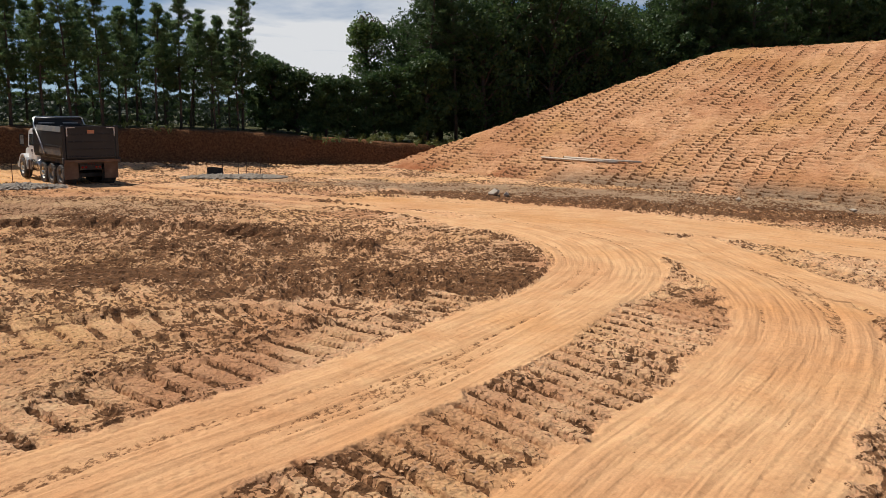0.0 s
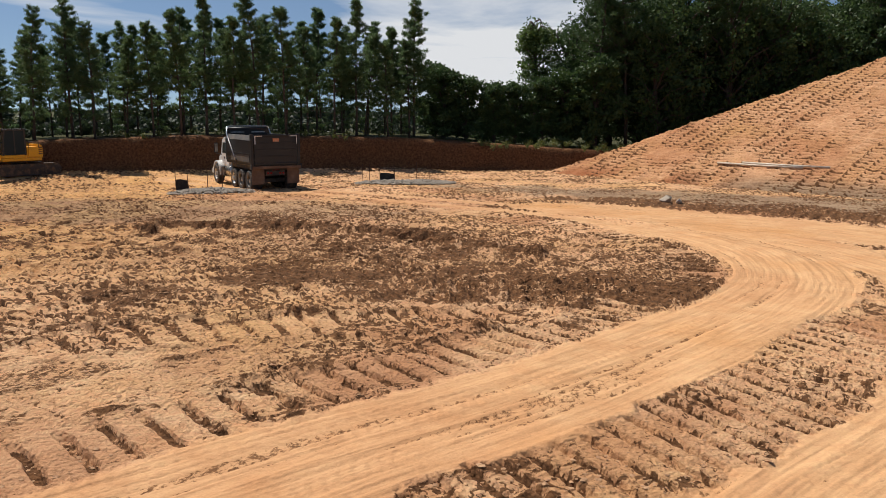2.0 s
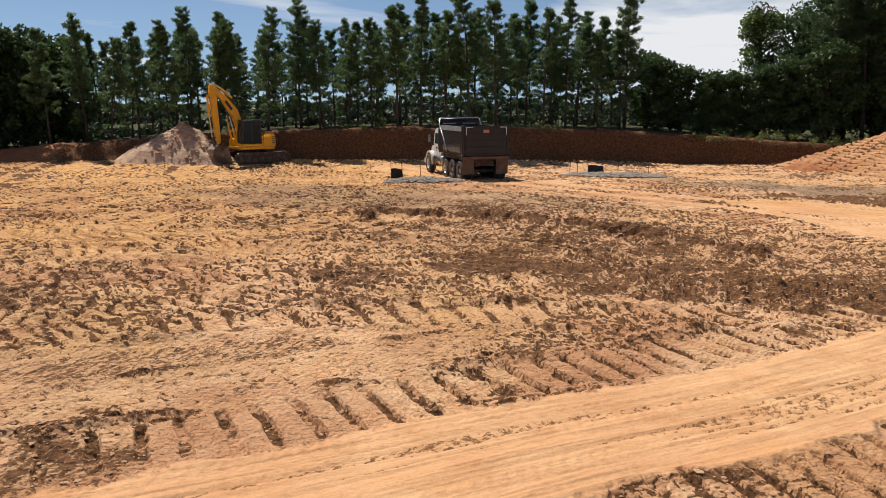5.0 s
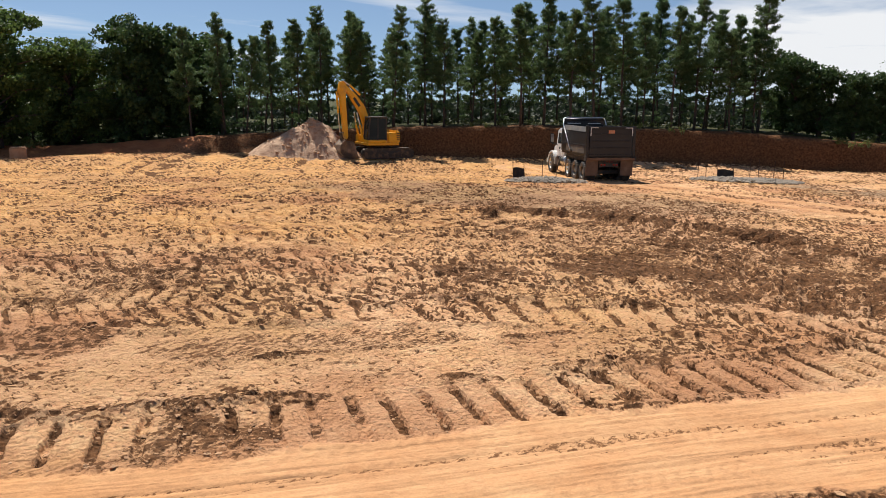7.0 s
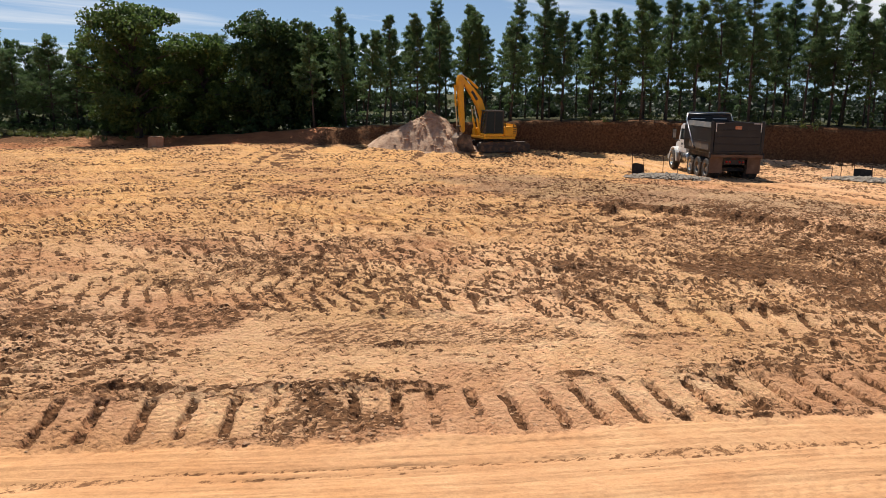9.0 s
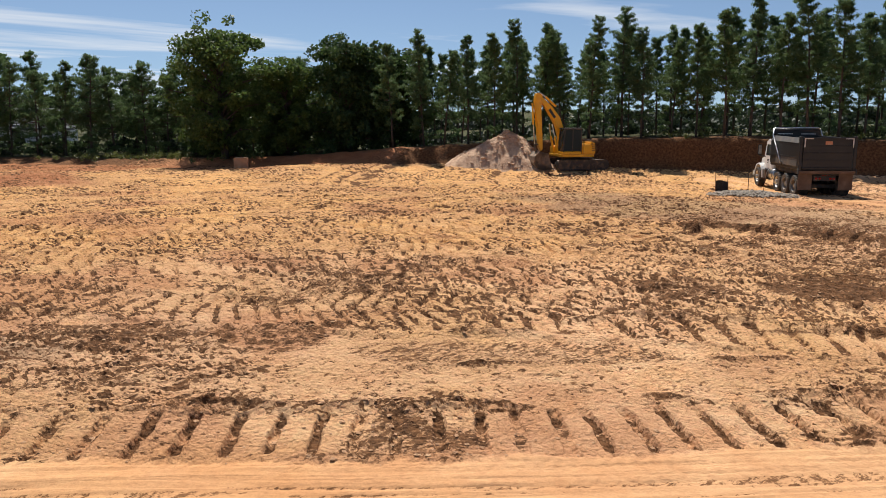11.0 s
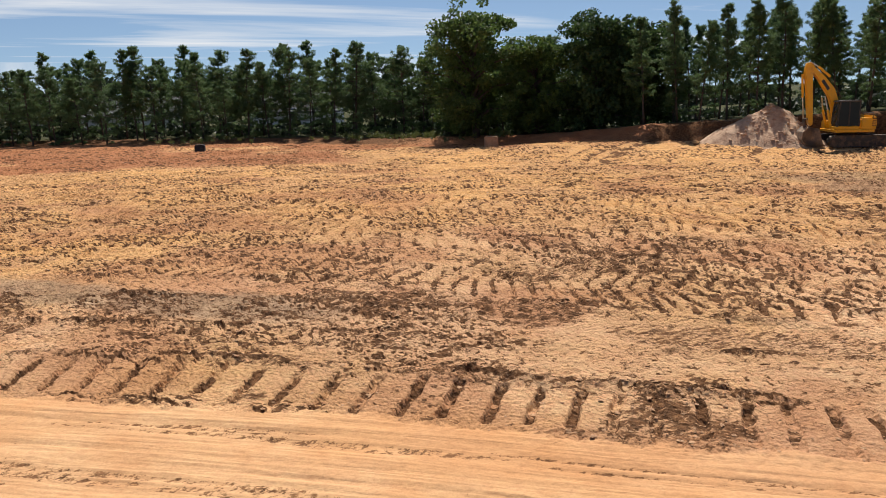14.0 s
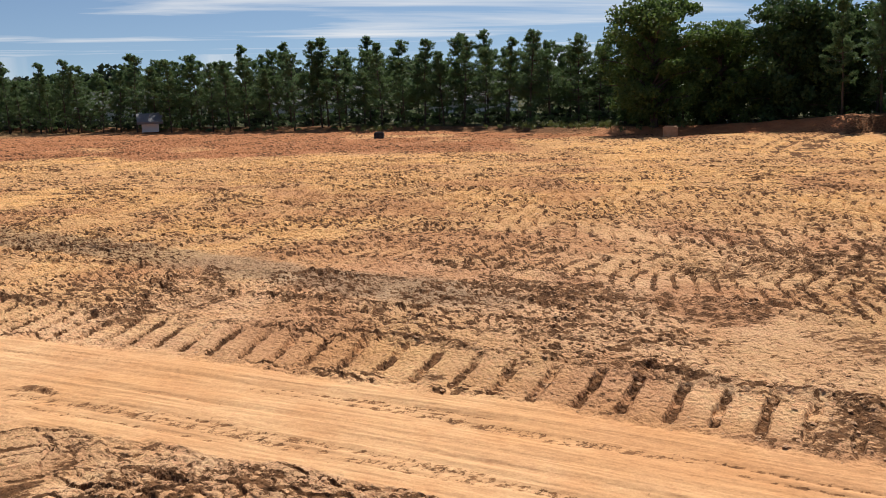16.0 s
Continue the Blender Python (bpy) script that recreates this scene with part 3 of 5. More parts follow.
def build_ground():
    """One sheet to the horizon, finest where the tracks cross the near yard."""
    fine = np.arange(-32, 110.01, 0.115)
    coarse = np.arange(110 + 2.5, 360 - 32 - 1, 2.5)
    ang = np.radians(np.concatenate([fine, coarse]) + 90)
    r = np.concatenate([[0.05], np.linspace(0.3, 5.0, 30), 1 / np.linspace(1 / 5.2, 1 / 17.9, 330), np.geomspace(18, 90, 370), np.geomspace(106, 4200, 26)])
    x, y = r[:, None] * np.cos(ang), r[:, None] * np.sin(ang)
    z, road, damp_shade, grey, red, run_s, run_l, brown = surface(x, y, True)
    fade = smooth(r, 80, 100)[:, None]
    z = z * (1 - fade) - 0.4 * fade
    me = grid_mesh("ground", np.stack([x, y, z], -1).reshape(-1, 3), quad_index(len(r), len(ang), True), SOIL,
                   {"road": road, "damp_shade": damp_shade, "grey": grey * (1 - fade), "red": red * (1 - fade), "grass": fade * np.ones_like(z), "run_s": run_s, "run_l": run_l, "brown": brown * (1 - fade),
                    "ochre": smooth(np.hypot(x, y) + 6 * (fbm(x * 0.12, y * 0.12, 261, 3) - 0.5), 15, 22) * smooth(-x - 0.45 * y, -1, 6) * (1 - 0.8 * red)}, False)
    return tagged(new("ground", me), "graded clay yard with tyre ruts, cleat marks and clods", "ground", kind="structure")


build_ground()

# ---- the cut bank along the wood, and the wooded shelf behind it ----
BANK_FOOT = curve([(-110, -42), (-90, -20), (-74, 3), (-66, 13), (-58, 20), (-50, 27), (-43, 33.5), (-36, 39.5), (-28, 44), (-22, 47), (-15, 50), (-8, 53), (0, 57), (12, 66), (40, 80), (90, 90)], 0.35)


def bank_height(x):
    return np.interp(x, (-110, -74, -60, -51, -46, -40, -33, -26, -15, -8, 0, 12, 90), (0.25, 0.25, 0.3, 0.5, 0.75, 1.2, 1.75, 1.95, 1.85, 1.75, 1.2, 0.8, 0.8))


def build_bank():
    foot = np.array(BANK_FOOT)
    t = np.gradient(foot, axis=0)
    t /= np.linalg.norm(t, axis=1)[:, None]
    back = np.stack([-t[:, 1], t[:, 0]], 1)
    l = np.cumsum(np.r_[0, np.linalg.norm(np.diff(foot, axis=0), axis=1)])
    off = np.concatenate([np.concatenate([np.linspace(-0.8, 1.2, 34), np.linspace(1.35, 2.6, 6)]), np.geomspace(3, 70, 14)])
    h = bank_height(foot[:, 0])
    x = foot[:, 0] + off[:, None] * back[:, 0]
    y = foot[:, 1] + off[:, None] * back[:, 1]
    rise = smooth(off[:, None] + 0.5 * (fbm(l[None] * 0.5 + 0 * x, off[:, None] * 0.4 + 0 * x, 301, 4) - 0.5), -0.15, np.interp(foot[:, 0], (-45, -40), (2.6, 0.8))[None])
    z = lie(x, y) - 0.10 + h[None] * rise + 0.10 * (off[:, None] > -0.5)
    z += 0.22 * rise * (fbm(x * 0.9, y * 0.9, 311, 4) - 0.5) + 0.10 * (fbm(l[None] * 2.4 + 0 * x, off[:, None] * 0.7 + 0 * x, 321, 4) - 0.5)
    # high share darkens the bank face to carry the trees' shade; less where sunlit
    kinds = {"road": np.zeros_like(z), "damp_shade": 0.86 + 0.3 * (fbm(x * 0.8, y * 0.8, 341, 3) - 0.5) - 0.66 * smooth(-x, 41, 46) * smooth(x, -62, -52),
             "grass": smooth(off[:, None] + 2.2 * (fbm(x * 0.4, y * 0.4, 331, 3) - 0.5), 2.4, 4.2) * np.ones_like(z),
             "grey": 0.3 * smooth(x, -46, -40), "red": np.clip(0.45 + 0.5 * smooth(-x, 34, 48) * smooth(x, -62, -50) + 0 * z, 0, 1)}
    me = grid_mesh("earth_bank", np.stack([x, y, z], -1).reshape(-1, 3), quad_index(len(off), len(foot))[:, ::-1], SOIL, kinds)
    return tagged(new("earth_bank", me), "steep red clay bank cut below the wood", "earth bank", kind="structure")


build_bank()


def mound_height(x, y):
    """Fill slope: foot line, upslope length, and a nose that falls away behind its ridge."""
    u = (x + 4.5) * 0.655 + (y - 51.5) * 0.756
    v = (x + 4.5) * 0.756 - (y - 51.5) * 0.655
    crest = 8.3 + 0.2 * np.sin(v * 0.22) + 0.05 * np.maximum(0, v - 8)
    f = 0.405 * u
    beyond = (-(x + 4.5) * 6.5 + (y - 51.5) * 23.5) / 24.4
    f = np.minimum(f, 0.405 * u - 0.75 * np.maximum(0, beyond - 0.2) + 0.0)
    top = np.minimum(f, crest)
    return top - 0.2 * np.exp(-(((f - crest) / 0.5) ** 2)), u, v


def build_mound():
    """A tracked-in fill slope with crawler lanes up and down it."""
    us, vs = np.linspace(-2.2, 24, 620), np.linspace(-5, 36, 420)
    u, v = np.meshgrid(us, vs, indexing="ij")
    x, y = -4.5 + u * 0.655 + v * 0.756, 51.5 + u * 0.756 - v * 0.655
    h, _, _ = mound_height(x, y)
    w = v + 0.35 * np.sin(u * 0.25) + 0.3 * (fbm(u * 0.2, v * 0.2, 401, 2) - 0.5)
    lane = (w / 0.85) % 1.0
    wall = np.exp(-(((lane - 0.5) / 0.07) ** 2))
    worn = fbm(u * 0.5, v * 0.5, 411, 4)
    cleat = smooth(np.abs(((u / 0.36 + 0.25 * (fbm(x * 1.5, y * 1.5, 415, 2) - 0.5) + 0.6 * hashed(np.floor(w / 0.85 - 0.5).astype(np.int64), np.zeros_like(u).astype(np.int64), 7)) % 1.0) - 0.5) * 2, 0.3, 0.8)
    h = h + 0.15 * wall * (worn - 0.10) - 0.13 * cleat * smooth(worn, 0.15, 0.4) * (1 - wall) + 0.26 * (fbm(x * 1.2, y * 1.2, 421, 5, 0.6) - 0.5)
    edge = smooth(h, -0.3, 0.25)
    z = lie(x, y) - 0.25 + np.maximum(h, -0.3) + 0.12 * edge
    low = smooth(2.6 - u, 0, 2.0) * smooth(fbm(x * 0.4, y * 0.4, 431, 3), 0.35, 0.55)
    # cleat troughs and lane walls are darkened so the marks read by colour
    kinds = {"road": 0.12 * smooth(worn, 0.5, 0.7), "damp_shade": np.clip(0.06 + 0.34 * wall * smooth(worn, 0.36, 0.54) + 0.56 * cleat * smooth(worn, 0.2, 0.5) + 0.25 * smooth(fbm(x * 2.6, y * 2.6, 451, 4, 0.6), 0.50, 0.66), 0, 1),
             "grey": 0.8 * low * smooth(v, 8, 16), "red": np.clip(0.32 + 0.6 * low * smooth(16 - v, 0, 8) + 0.25 * smooth(fbm(x * 0.3, y * 0.3, 441, 3), 0.5, 0.7), 0, 1)}
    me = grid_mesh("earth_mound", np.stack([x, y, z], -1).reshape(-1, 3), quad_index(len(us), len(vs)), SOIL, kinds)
    return tagged(new("earth_mound", me), "tall tan clay fill slope with crawler cleat marks", "earth mound")


build_mound()

# ---- helpers for things ----
def part(name, bm, mat, parent=None, label="", at=None, shade=False):
    """Links a bmesh as one mesh object under a thing or a part."""
    me = bpy.data.meshes.new(name)
    bm.to_mesh(me)
    bm.free()
    if shade:
        me.polygons.foreach_set("use_smooth", np.ones(len(me.polygons), bool))
    me.materials.append(mat)
    ob = new(name, me)
    if parent is not None:
        ob.parent = parent
    if at is not None:
        ob.matrix_basis = at
    return tagged(ob, label)


def thing(name, m, label, category, group=""):
    ob = new(name)
    ob.empty_display_size = 0.2
    ob.matrix_basis = m
    return tagged(ob, label, category, group)


def tube(bm, path, radii, sides=8, caps=True):
    """A tapering round bar along a path."""
    rings = []
    for k, p in enumerate(path):
        p = Vector(p)
        a, b = Vector(path[max(0, k - 1)]), Vector(path[min(len(path) - 1, k + 1)])
        d = (b - a).normalized()
        s = d.orthogonal().normalized() if k == 0 else (side - d * side.dot(d)).normalized()
        side = s
        q = d.cross(s)
        r = radii[k] if isinstance(radii, (list, tuple)) else radii
        rings.append([bm.verts.new(p + r * (math.cos(2 * math.pi * i / sides) * s + math.sin(2 * math.pi * i / sides) * q)) for i in range(sides)])
    for a, b in zip(rings[:-1], rings[1:]):
        for i in range(sides):
            bm.faces.new((a[i], a[(i + 1) % sides], b[(i + 1) % sides], b[i]))
    if caps:
        bm.faces.new(rings[0][::-1])
        bm.faces.new(rings[-1])
    return bm


# ---- trees ----
def leaf_cloud(name, clumps, leaves, size, thin, spread, rng, droop=0.0, needle=False):
    """Many small leaves or needle tufts round the given clump centres, as one mesh."""
    c = np.repeat(np.array([k[:3] for k in clumps]), leaves, 0)
    rad = np.repeat(np.array([k[3] for k in clumps]), leaves)[:, None]
    n = len(c)
    off = rng.normal(size=(n, 3))
    off /= np.linalg.norm(off, axis=1)[:, None]
    off *= rng.uniform(0.25, 1.0, (n, 1)) ** 0.6
    off[:, 2] *= spread
    c = c + off * rad
    d = off + 0.9 * rng.normal(size=(n, 3))
    d[:, 2] -= droop
    d /= np.linalg.norm(d, axis=1)[:, None]
    s = np.cross(d, rng.normal(size=(n, 3)))
    s /= np.linalg.norm(s, axis=1)[:, None]
    l = size * rng.uniform(0.6, 1.3, (n, 1))
    w = l * thin
    pts = np.stack([c - 0.5 * l * d, c + w * s + 0.05 * l * d, c + 0.5 * l * d, c - w * s + 0.05 * l * d], 1).reshape(-1, 3)
    if needle:
        pts = np.stack([c - 0.5 * l * d - w * s, c + 0.5 * l * d, c - 0.5 * l * d + w * s], 1).reshape(-1, 3)
    me = bpy.data.meshes.new(name)
    k = 3 if needle else 4
    me.from_pydata(pts.tolist(), [], np.arange(n * k).reshape(-1, k).tolist())
    me.update()
    return me


def pine(h, bare, wide, seed, leafmat, leaves=26):
    """A loblolly pine: straight trunk, short whorled limbs, tufted crown above a bare stem."""
    rng = np.random.default_rng(seed)
    tree = thing("pine_tree", Matrix(), "tall dark green pine with a bare lower trunk", "tree", "trees of the wood")
    bm = bmesh.new()
    bend = rng.normal(0, 0.12, (6, 2)).cumsum(0)
    path = [(bend[k][0] * k / 5, bend[k][1] * k / 5, h * k / 5 * 0.97 - (0.3 if k == 0 else 0)) for k in range(6)]
    tube(bm, path, [0.0095 * h + 0.02, 0.008 * h + 0.015, 0.0065 * h + 0.01, 0.005 * h + 0.01, 0.004 * h, 0.012], 7)
    clumps = []

    def stem(z):
        f = min(4.999, max(0, z / h * 5 / 0.97))
        k = int(f)
        a, b = Vector(path[k]), Vector(path[k + 1])
        return a.lerp(b, f - k)

    z = bare * h
    while z < h * 0.985:
        f = (z / h - bare) / (1 - bare)
        # a spire: widest a third of the way up the crown, thin and ragged below
        reach = wide * (0.55 + 1.5 * min(f, 0.3)) * (1 - 0.93 * max(0.0, f - 0.3) / 0.7) ** 0.85 + 0.12
        for _ in range(4 if f < 0.3 else 5):
            if rng.random() < (0.66 if f < 0.16 else 0.42 if f < 0.32 else 0.12):
                continue
            a, out = rng.uniform(0, 2 * math.pi), reach * rng.uniform(0.55, 1.2)
            p = stem(z + rng.uniform(-0.06, 0.06))
            tip = p + Vector((out * math.cos(a), out * math.sin(a), out * (rng.uniform(-0.12, 0.2) + 0.55 * f)))
            mid = p.lerp(tip, 0.5) + Vector((0, 0, -0.07 * out))
            tube(bm, [p, mid, tip], [0.030, 0.018, 0.007], 4, False)
            for q, r in ((tip, 0.20), (p.lerp(tip, 0.72), 0.23), (p.lerp(tip, 0.42), 0.19)):
                clumps.append((*(q + Vector(rng.normal(0, 0.07, 3))), r * rng.uniform(0.8, 1.4) * (0.55 + 0.45 * min(1.6, out)) * (0.75 + 0.035 * h)))
        z += rng.uniform(0.28, 0.46)
    clumps.append((*stem(h * 0.985), 0.3))
    for _ in range(5):
        p, a = stem(rng.uniform(0.05, max(0.08, bare)) * h), rng.uniform(0, 6.28)
        l = rng.uniform(0.4, 1.1)
        tube(bm, [p, p + Vector((l * math.cos(a), l * math.sin(a), 0.1))], [0.018, 0.006], 4, False)
    part("trunk", bm, BARK, tree, shade=True)
    me = leaf_cloud("crown", clumps, leaves, 0.36, 0.07, 0.5, rng, -0.35, True)
    me.materials.append(leafmat)
    new("crown", me).parent = tree
    return tree


def broadleaf(h, wide, seed, leafmat, label, low=0.12, leaves=60, limbs=26):
    """A broadleaf tree: forking limbs, and leaf sprays on an uneven crown with gaps."""
    rng = np.random.default_rng(seed)
    tree = thing("broadleaf_tree", Matrix(), label, "tree", "trees of the wood")
    bm = bmesh.new()
    tube(bm, [(0, 0, -0.3), (0.1, 0.05, h * 0.25), (0.0, 0.15, h * 0.5), (0.1, 0.0, h * 0.74)], [0.03 * h, 0.022 * h, 0.014 * h, 0.03], 8)
    clumps = []
    for k in range(limbs):
        f = (k + rng.random()) / limbs
        z0 = h * (low + 0.70 * f * (0.8 + 0.2 * rng.random()))
        a = k * 2.4 + rng.uniform(-0.5, 0.5)
        prof = math.sin(math.pi * min(1, 0.26 + 0.60 * f)) ** 0.6
        out = wide * prof * rng.uniform(0.7, 1.12)
        rise = h * (0.05 + 0.22 * f) * rng.uniform(0.6, 1.2)
        p, tip = Vector((0.05, 0.08, z0)), Vector((out * math.cos(a), out * math.sin(a), min(h * 0.85, z0 + rise)))
        mid = p.lerp(tip, 0.5) + Vector((0, 0, 0.04 * h))
        tube(bm, [p, mid, tip], [0.009 * h, 0.006 * h, 0.012], 5, False)
        for j in range(7):
            t = 0.35 + 0.65 * j / 6
            q = p.lerp(mid, t * 2) if t < 0.5 else mid.lerp(tip, t * 2 - 1)
            q = q + Vector(rng.normal(0, 0.16 * wide, 3)) * (0.35 + 0.5 * t)
            q.z = min(q.z, h * (0.80 + 0.06 * rng.random() - 0.08 * math.hypot(q.x, q.y) / wide))
            clumps.append((*q, rng.uniform(0.34, 0.74) * (0.5 + 0.06 * h)))
    for k in range(22):
        clumps.append((*(Vector((0, 0, h * 0.80)) + Vector((*rng.normal(0, 0.36 * wide, 2), rng.normal(0, 0.05 * h)))), rng.uniform(0.4, 0.8)))
    part("trunk", bm, BARK, tree, shade=True)
    me = leaf_cloud("crown", clumps, leaves, 0.23, 0.34, 0.75, rng, 0.25)
    me.materials.append(leafmat)
    new("crown", me).parent = tree
    return tree


def shelf_at(x, y):
    """Height of the wooded shelf behind the bank."""
    foot = np.array(BANK_FOOT)
    k = int(np.argmin((foot[:, 0] - x) ** 2 + (foot[:, 1] - y) ** 2))
    d = math.hypot(foot[k, 0] - x, foot[k, 1] - y)
    return ground_at(x, y) + float(bank_height(foot[k, 0])) * min(1.0, d / 1.7) - 0.05


def plant(models, spots, seed):
    """Sets the models out at the spots, each turned and scaled a little; the models themselves take the first spots."""
    rng = random.Random(seed)
    free = list(models)
    for x, y, grow in spots:
        ob = rng.choice(models)
        s = grow * rng.uniform(0.92, 1.08)
        m = pose(x, y, shelf_at(x, y), rng.uniform(-2, 2), rng.uniform(-2, 2), rng.uniform(0, 360))
        if free:
            ob = free.pop()
        else:
            ob = copy_thing(ob, m)
        ob.matrix_basis = m @ Matrix.Diagonal((s, s, s * rng.uniform(0.94, 1.06), 1))


def rows_along(line, rows, step, gap, seed, grow=lambda x, y: 1.0, jitter=0.35):
    rng = random.Random(seed)
    spots = []
    pts = curve(line, 0.5)
    for r in range(rows):
        walked, goal = 0.0, step * (0.5 * (r % 2) + 0.2)
        for a, b in zip(pts[:-1], pts[1:]):
            l = math.dist(a, b)
            while walked + l > goal:
                f = (goal - walked) / l
                nx, ny = -(b[1] - a[1]) / l, (b[0] - a[0]) / l
                o = r * gap + rng.uniform(-jitter, jitter)
                x, y = a[0] + (b[0] - a[0]) * f + nx * o, a[1] + (b[1] - a[1]) * f + ny * o
                spots.append((x, y, grow(x, y)))
                goal += step * rng.uniform(0.8, 1.2)
            walked += l
    return spots


PINES = [pine(9.2, 0.12, 1.35, 11, PINE, 34), pine(9.7, 0.20, 1.25, 12, PINE, 34), pine(8.7, 0.10, 1.45, 13, PINE, 34), pine(10.0, 0.17, 1.3, 14, PINE, 34), pine(9.3, 0.24, 1.4, 15, PINE, 34)]
plant(PINES, rows_along([(-46.3, 35.4), (-43, 37.6), (-36, 42.8), (-28.5, 47), (-21.5, 50.4), (-15, 53.2), (-12.8, 54.4)], 3, 1.75, 2.6, 1, lambda x, y: (0.765 + 0.0015 * (x + 50)) * random.Random(x).uniform(0.9, 1.1), 0.8), 1)
FARPINES = [pine(8.4, 0.08, 1.8, 21, PINE, 28), pine(7.6, 0.04, 2.2, 22, PINE, 30), pine(9.0, 0.12, 1.7, 23, PINE, 28), pine(8.0, 0.05, 2.3, 24, PINE, 30)]
plant(FARPINES, rows_along([(-104, -44), (-92, -27), (-84, -14), (-78, -3), (-73, 8), (-69, 16), (-65, 22.5), (-60, 28), (-55, 33)], 3, 1.95, 2.6, 2, lambda x, y: (0.83 - 0.002 * max(0, -y) - 0.08 * (y < -12)) * random.Random(x).uniform(0.86, 1.12), 1.0), 2)
BROADS = [broadleaf(10.2, 3.5, 31, BROAD, "large green broadleaf tree at the top of the bank", 0.05, 80, 46)]
plant(BROADS, [(-54.0, 26.4, 0.99)], 3)
BROADS2 = [broadleaf(8.6, 3.0, 32, BROAD, "green broadleaf tree with drooping leafy limbs", 0.03, 80, 42)]
plant(BROADS2, [(-53.4, 31.0, 0.99), (-58.5, 27.5, 0.68), (-56.0, 32.0, 0.7)], 4)
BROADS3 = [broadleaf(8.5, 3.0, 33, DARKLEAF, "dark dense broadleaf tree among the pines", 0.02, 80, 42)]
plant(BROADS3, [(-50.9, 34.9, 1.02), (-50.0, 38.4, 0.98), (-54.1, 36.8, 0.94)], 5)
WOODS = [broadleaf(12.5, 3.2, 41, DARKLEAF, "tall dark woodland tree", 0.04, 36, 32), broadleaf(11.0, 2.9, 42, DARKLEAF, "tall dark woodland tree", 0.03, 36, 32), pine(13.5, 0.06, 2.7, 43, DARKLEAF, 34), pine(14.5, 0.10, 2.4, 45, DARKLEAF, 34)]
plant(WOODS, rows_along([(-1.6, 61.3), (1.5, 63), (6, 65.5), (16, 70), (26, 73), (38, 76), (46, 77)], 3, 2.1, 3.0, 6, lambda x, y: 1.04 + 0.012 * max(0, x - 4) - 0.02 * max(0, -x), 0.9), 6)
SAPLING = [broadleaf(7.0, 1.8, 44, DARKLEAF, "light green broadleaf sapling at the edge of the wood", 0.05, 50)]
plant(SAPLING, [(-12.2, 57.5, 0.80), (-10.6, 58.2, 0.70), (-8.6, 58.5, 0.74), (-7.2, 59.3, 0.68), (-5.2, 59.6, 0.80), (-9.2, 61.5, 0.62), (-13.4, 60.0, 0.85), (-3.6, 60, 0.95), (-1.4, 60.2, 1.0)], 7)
plant([broadleaf(11.2, 1.5, 46, BROAD, "slender light green tree above the wood", 0.3, 40, 22)], [(-6.0, 62.6, 0.98)], 8)


def distant_wood():
    """The wood far behind the yard: one uneven belt of leaves down to the ground."""
    rng = np.random.default_rng(77)
    clumps = []
    for k in range(1300):
        a = radians(rng.uniform(-40, 118) + 90)
        d = rng.uniform(118, 150)
        top = 3.5 + 5.0 * float(fbm(np.array([a * 9.0]), np.array([0.5]), 501, 3)[0])
        top *= 0.62 if -40 < math.degrees(a) - 90 - 20 < 30 and math.degrees(a) - 90 > 8 else 1.0
        clumps.append((d * math.cos(a), d * math.sin(a), rng.uniform(0.0, 1.0) ** 0.75 * top - 0.8, rng.uniform(1.0, 2.0)))
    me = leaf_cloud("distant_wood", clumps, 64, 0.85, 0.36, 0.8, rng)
    me.materials.append(SHADELEAF)
    return tagged(new("distant_wood", me), "dark green belt of far woodland", "wood", kind="stuff")


distant_wood()


def undergrowth():
    """Brush under and behind the pines on the shelf."""
    rng = np.random.default_rng(78)
    clumps = []
    line = curve([(-100, -36), (-84, -8), (-74, 12), (-62, 29), (-52, 38), (-40, 47.5), (-30, 53), (-18, 58.5), (-6, 64)], 0.5)
    for k in range(900):
        x, y = line[rng.integers(0, len(line))]
        x, y = x + rng.normal(0, 1.6) - 2.0, y + rng.normal(0, 1.6) + 3.5
        h = (0.5 if x < -52 else 0.35) + (1.1 if x < -52 else 0.7) * float(fbm(np.array([x * 0.3]), np.array([y * 0.3]), 511, 3)[0]) ** 2 * 2
        clumps.append((x, y, shelf_at(x, y) + rng.uniform(0.1, 1.0) * h, rng.uniform(0.35, 0.75)))
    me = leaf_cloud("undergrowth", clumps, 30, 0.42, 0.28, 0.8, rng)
    me.materials.append(SHADELEAF)
    return tagged(new("undergrowth", me), "dark green brush under the pines", "undergrowth", kind="stuff")


undergrowth()


# ---- shapes for machines ----
def box(bm, x0, x1, y0, y1, z0, z1, r=0.0, seg=1):
    """A block, its edges rounded by r."""
    v = [bm.verts.new(p) for p in ((x0, y0, z0), (x1, y0, z0), (x1, y1, z0), (x0, y1, z0), (x0, y0, z1), (x1, y0, z1), (x1, y1, z1), (x0, y1, z1))]
    fs = [bm.faces.new([v[i] for i in f]) for f in ((3, 2, 1, 0), (4, 5, 6, 7), (0, 1, 5, 4), (1, 2, 6, 5), (2, 3, 7, 6), (3, 0, 4, 7))]
    if r:
        bmesh.ops.bevel(bm, geom=list({e for f in fs for e in f.edges}), offset=r, segments=seg, affect="EDGES")
    return bm


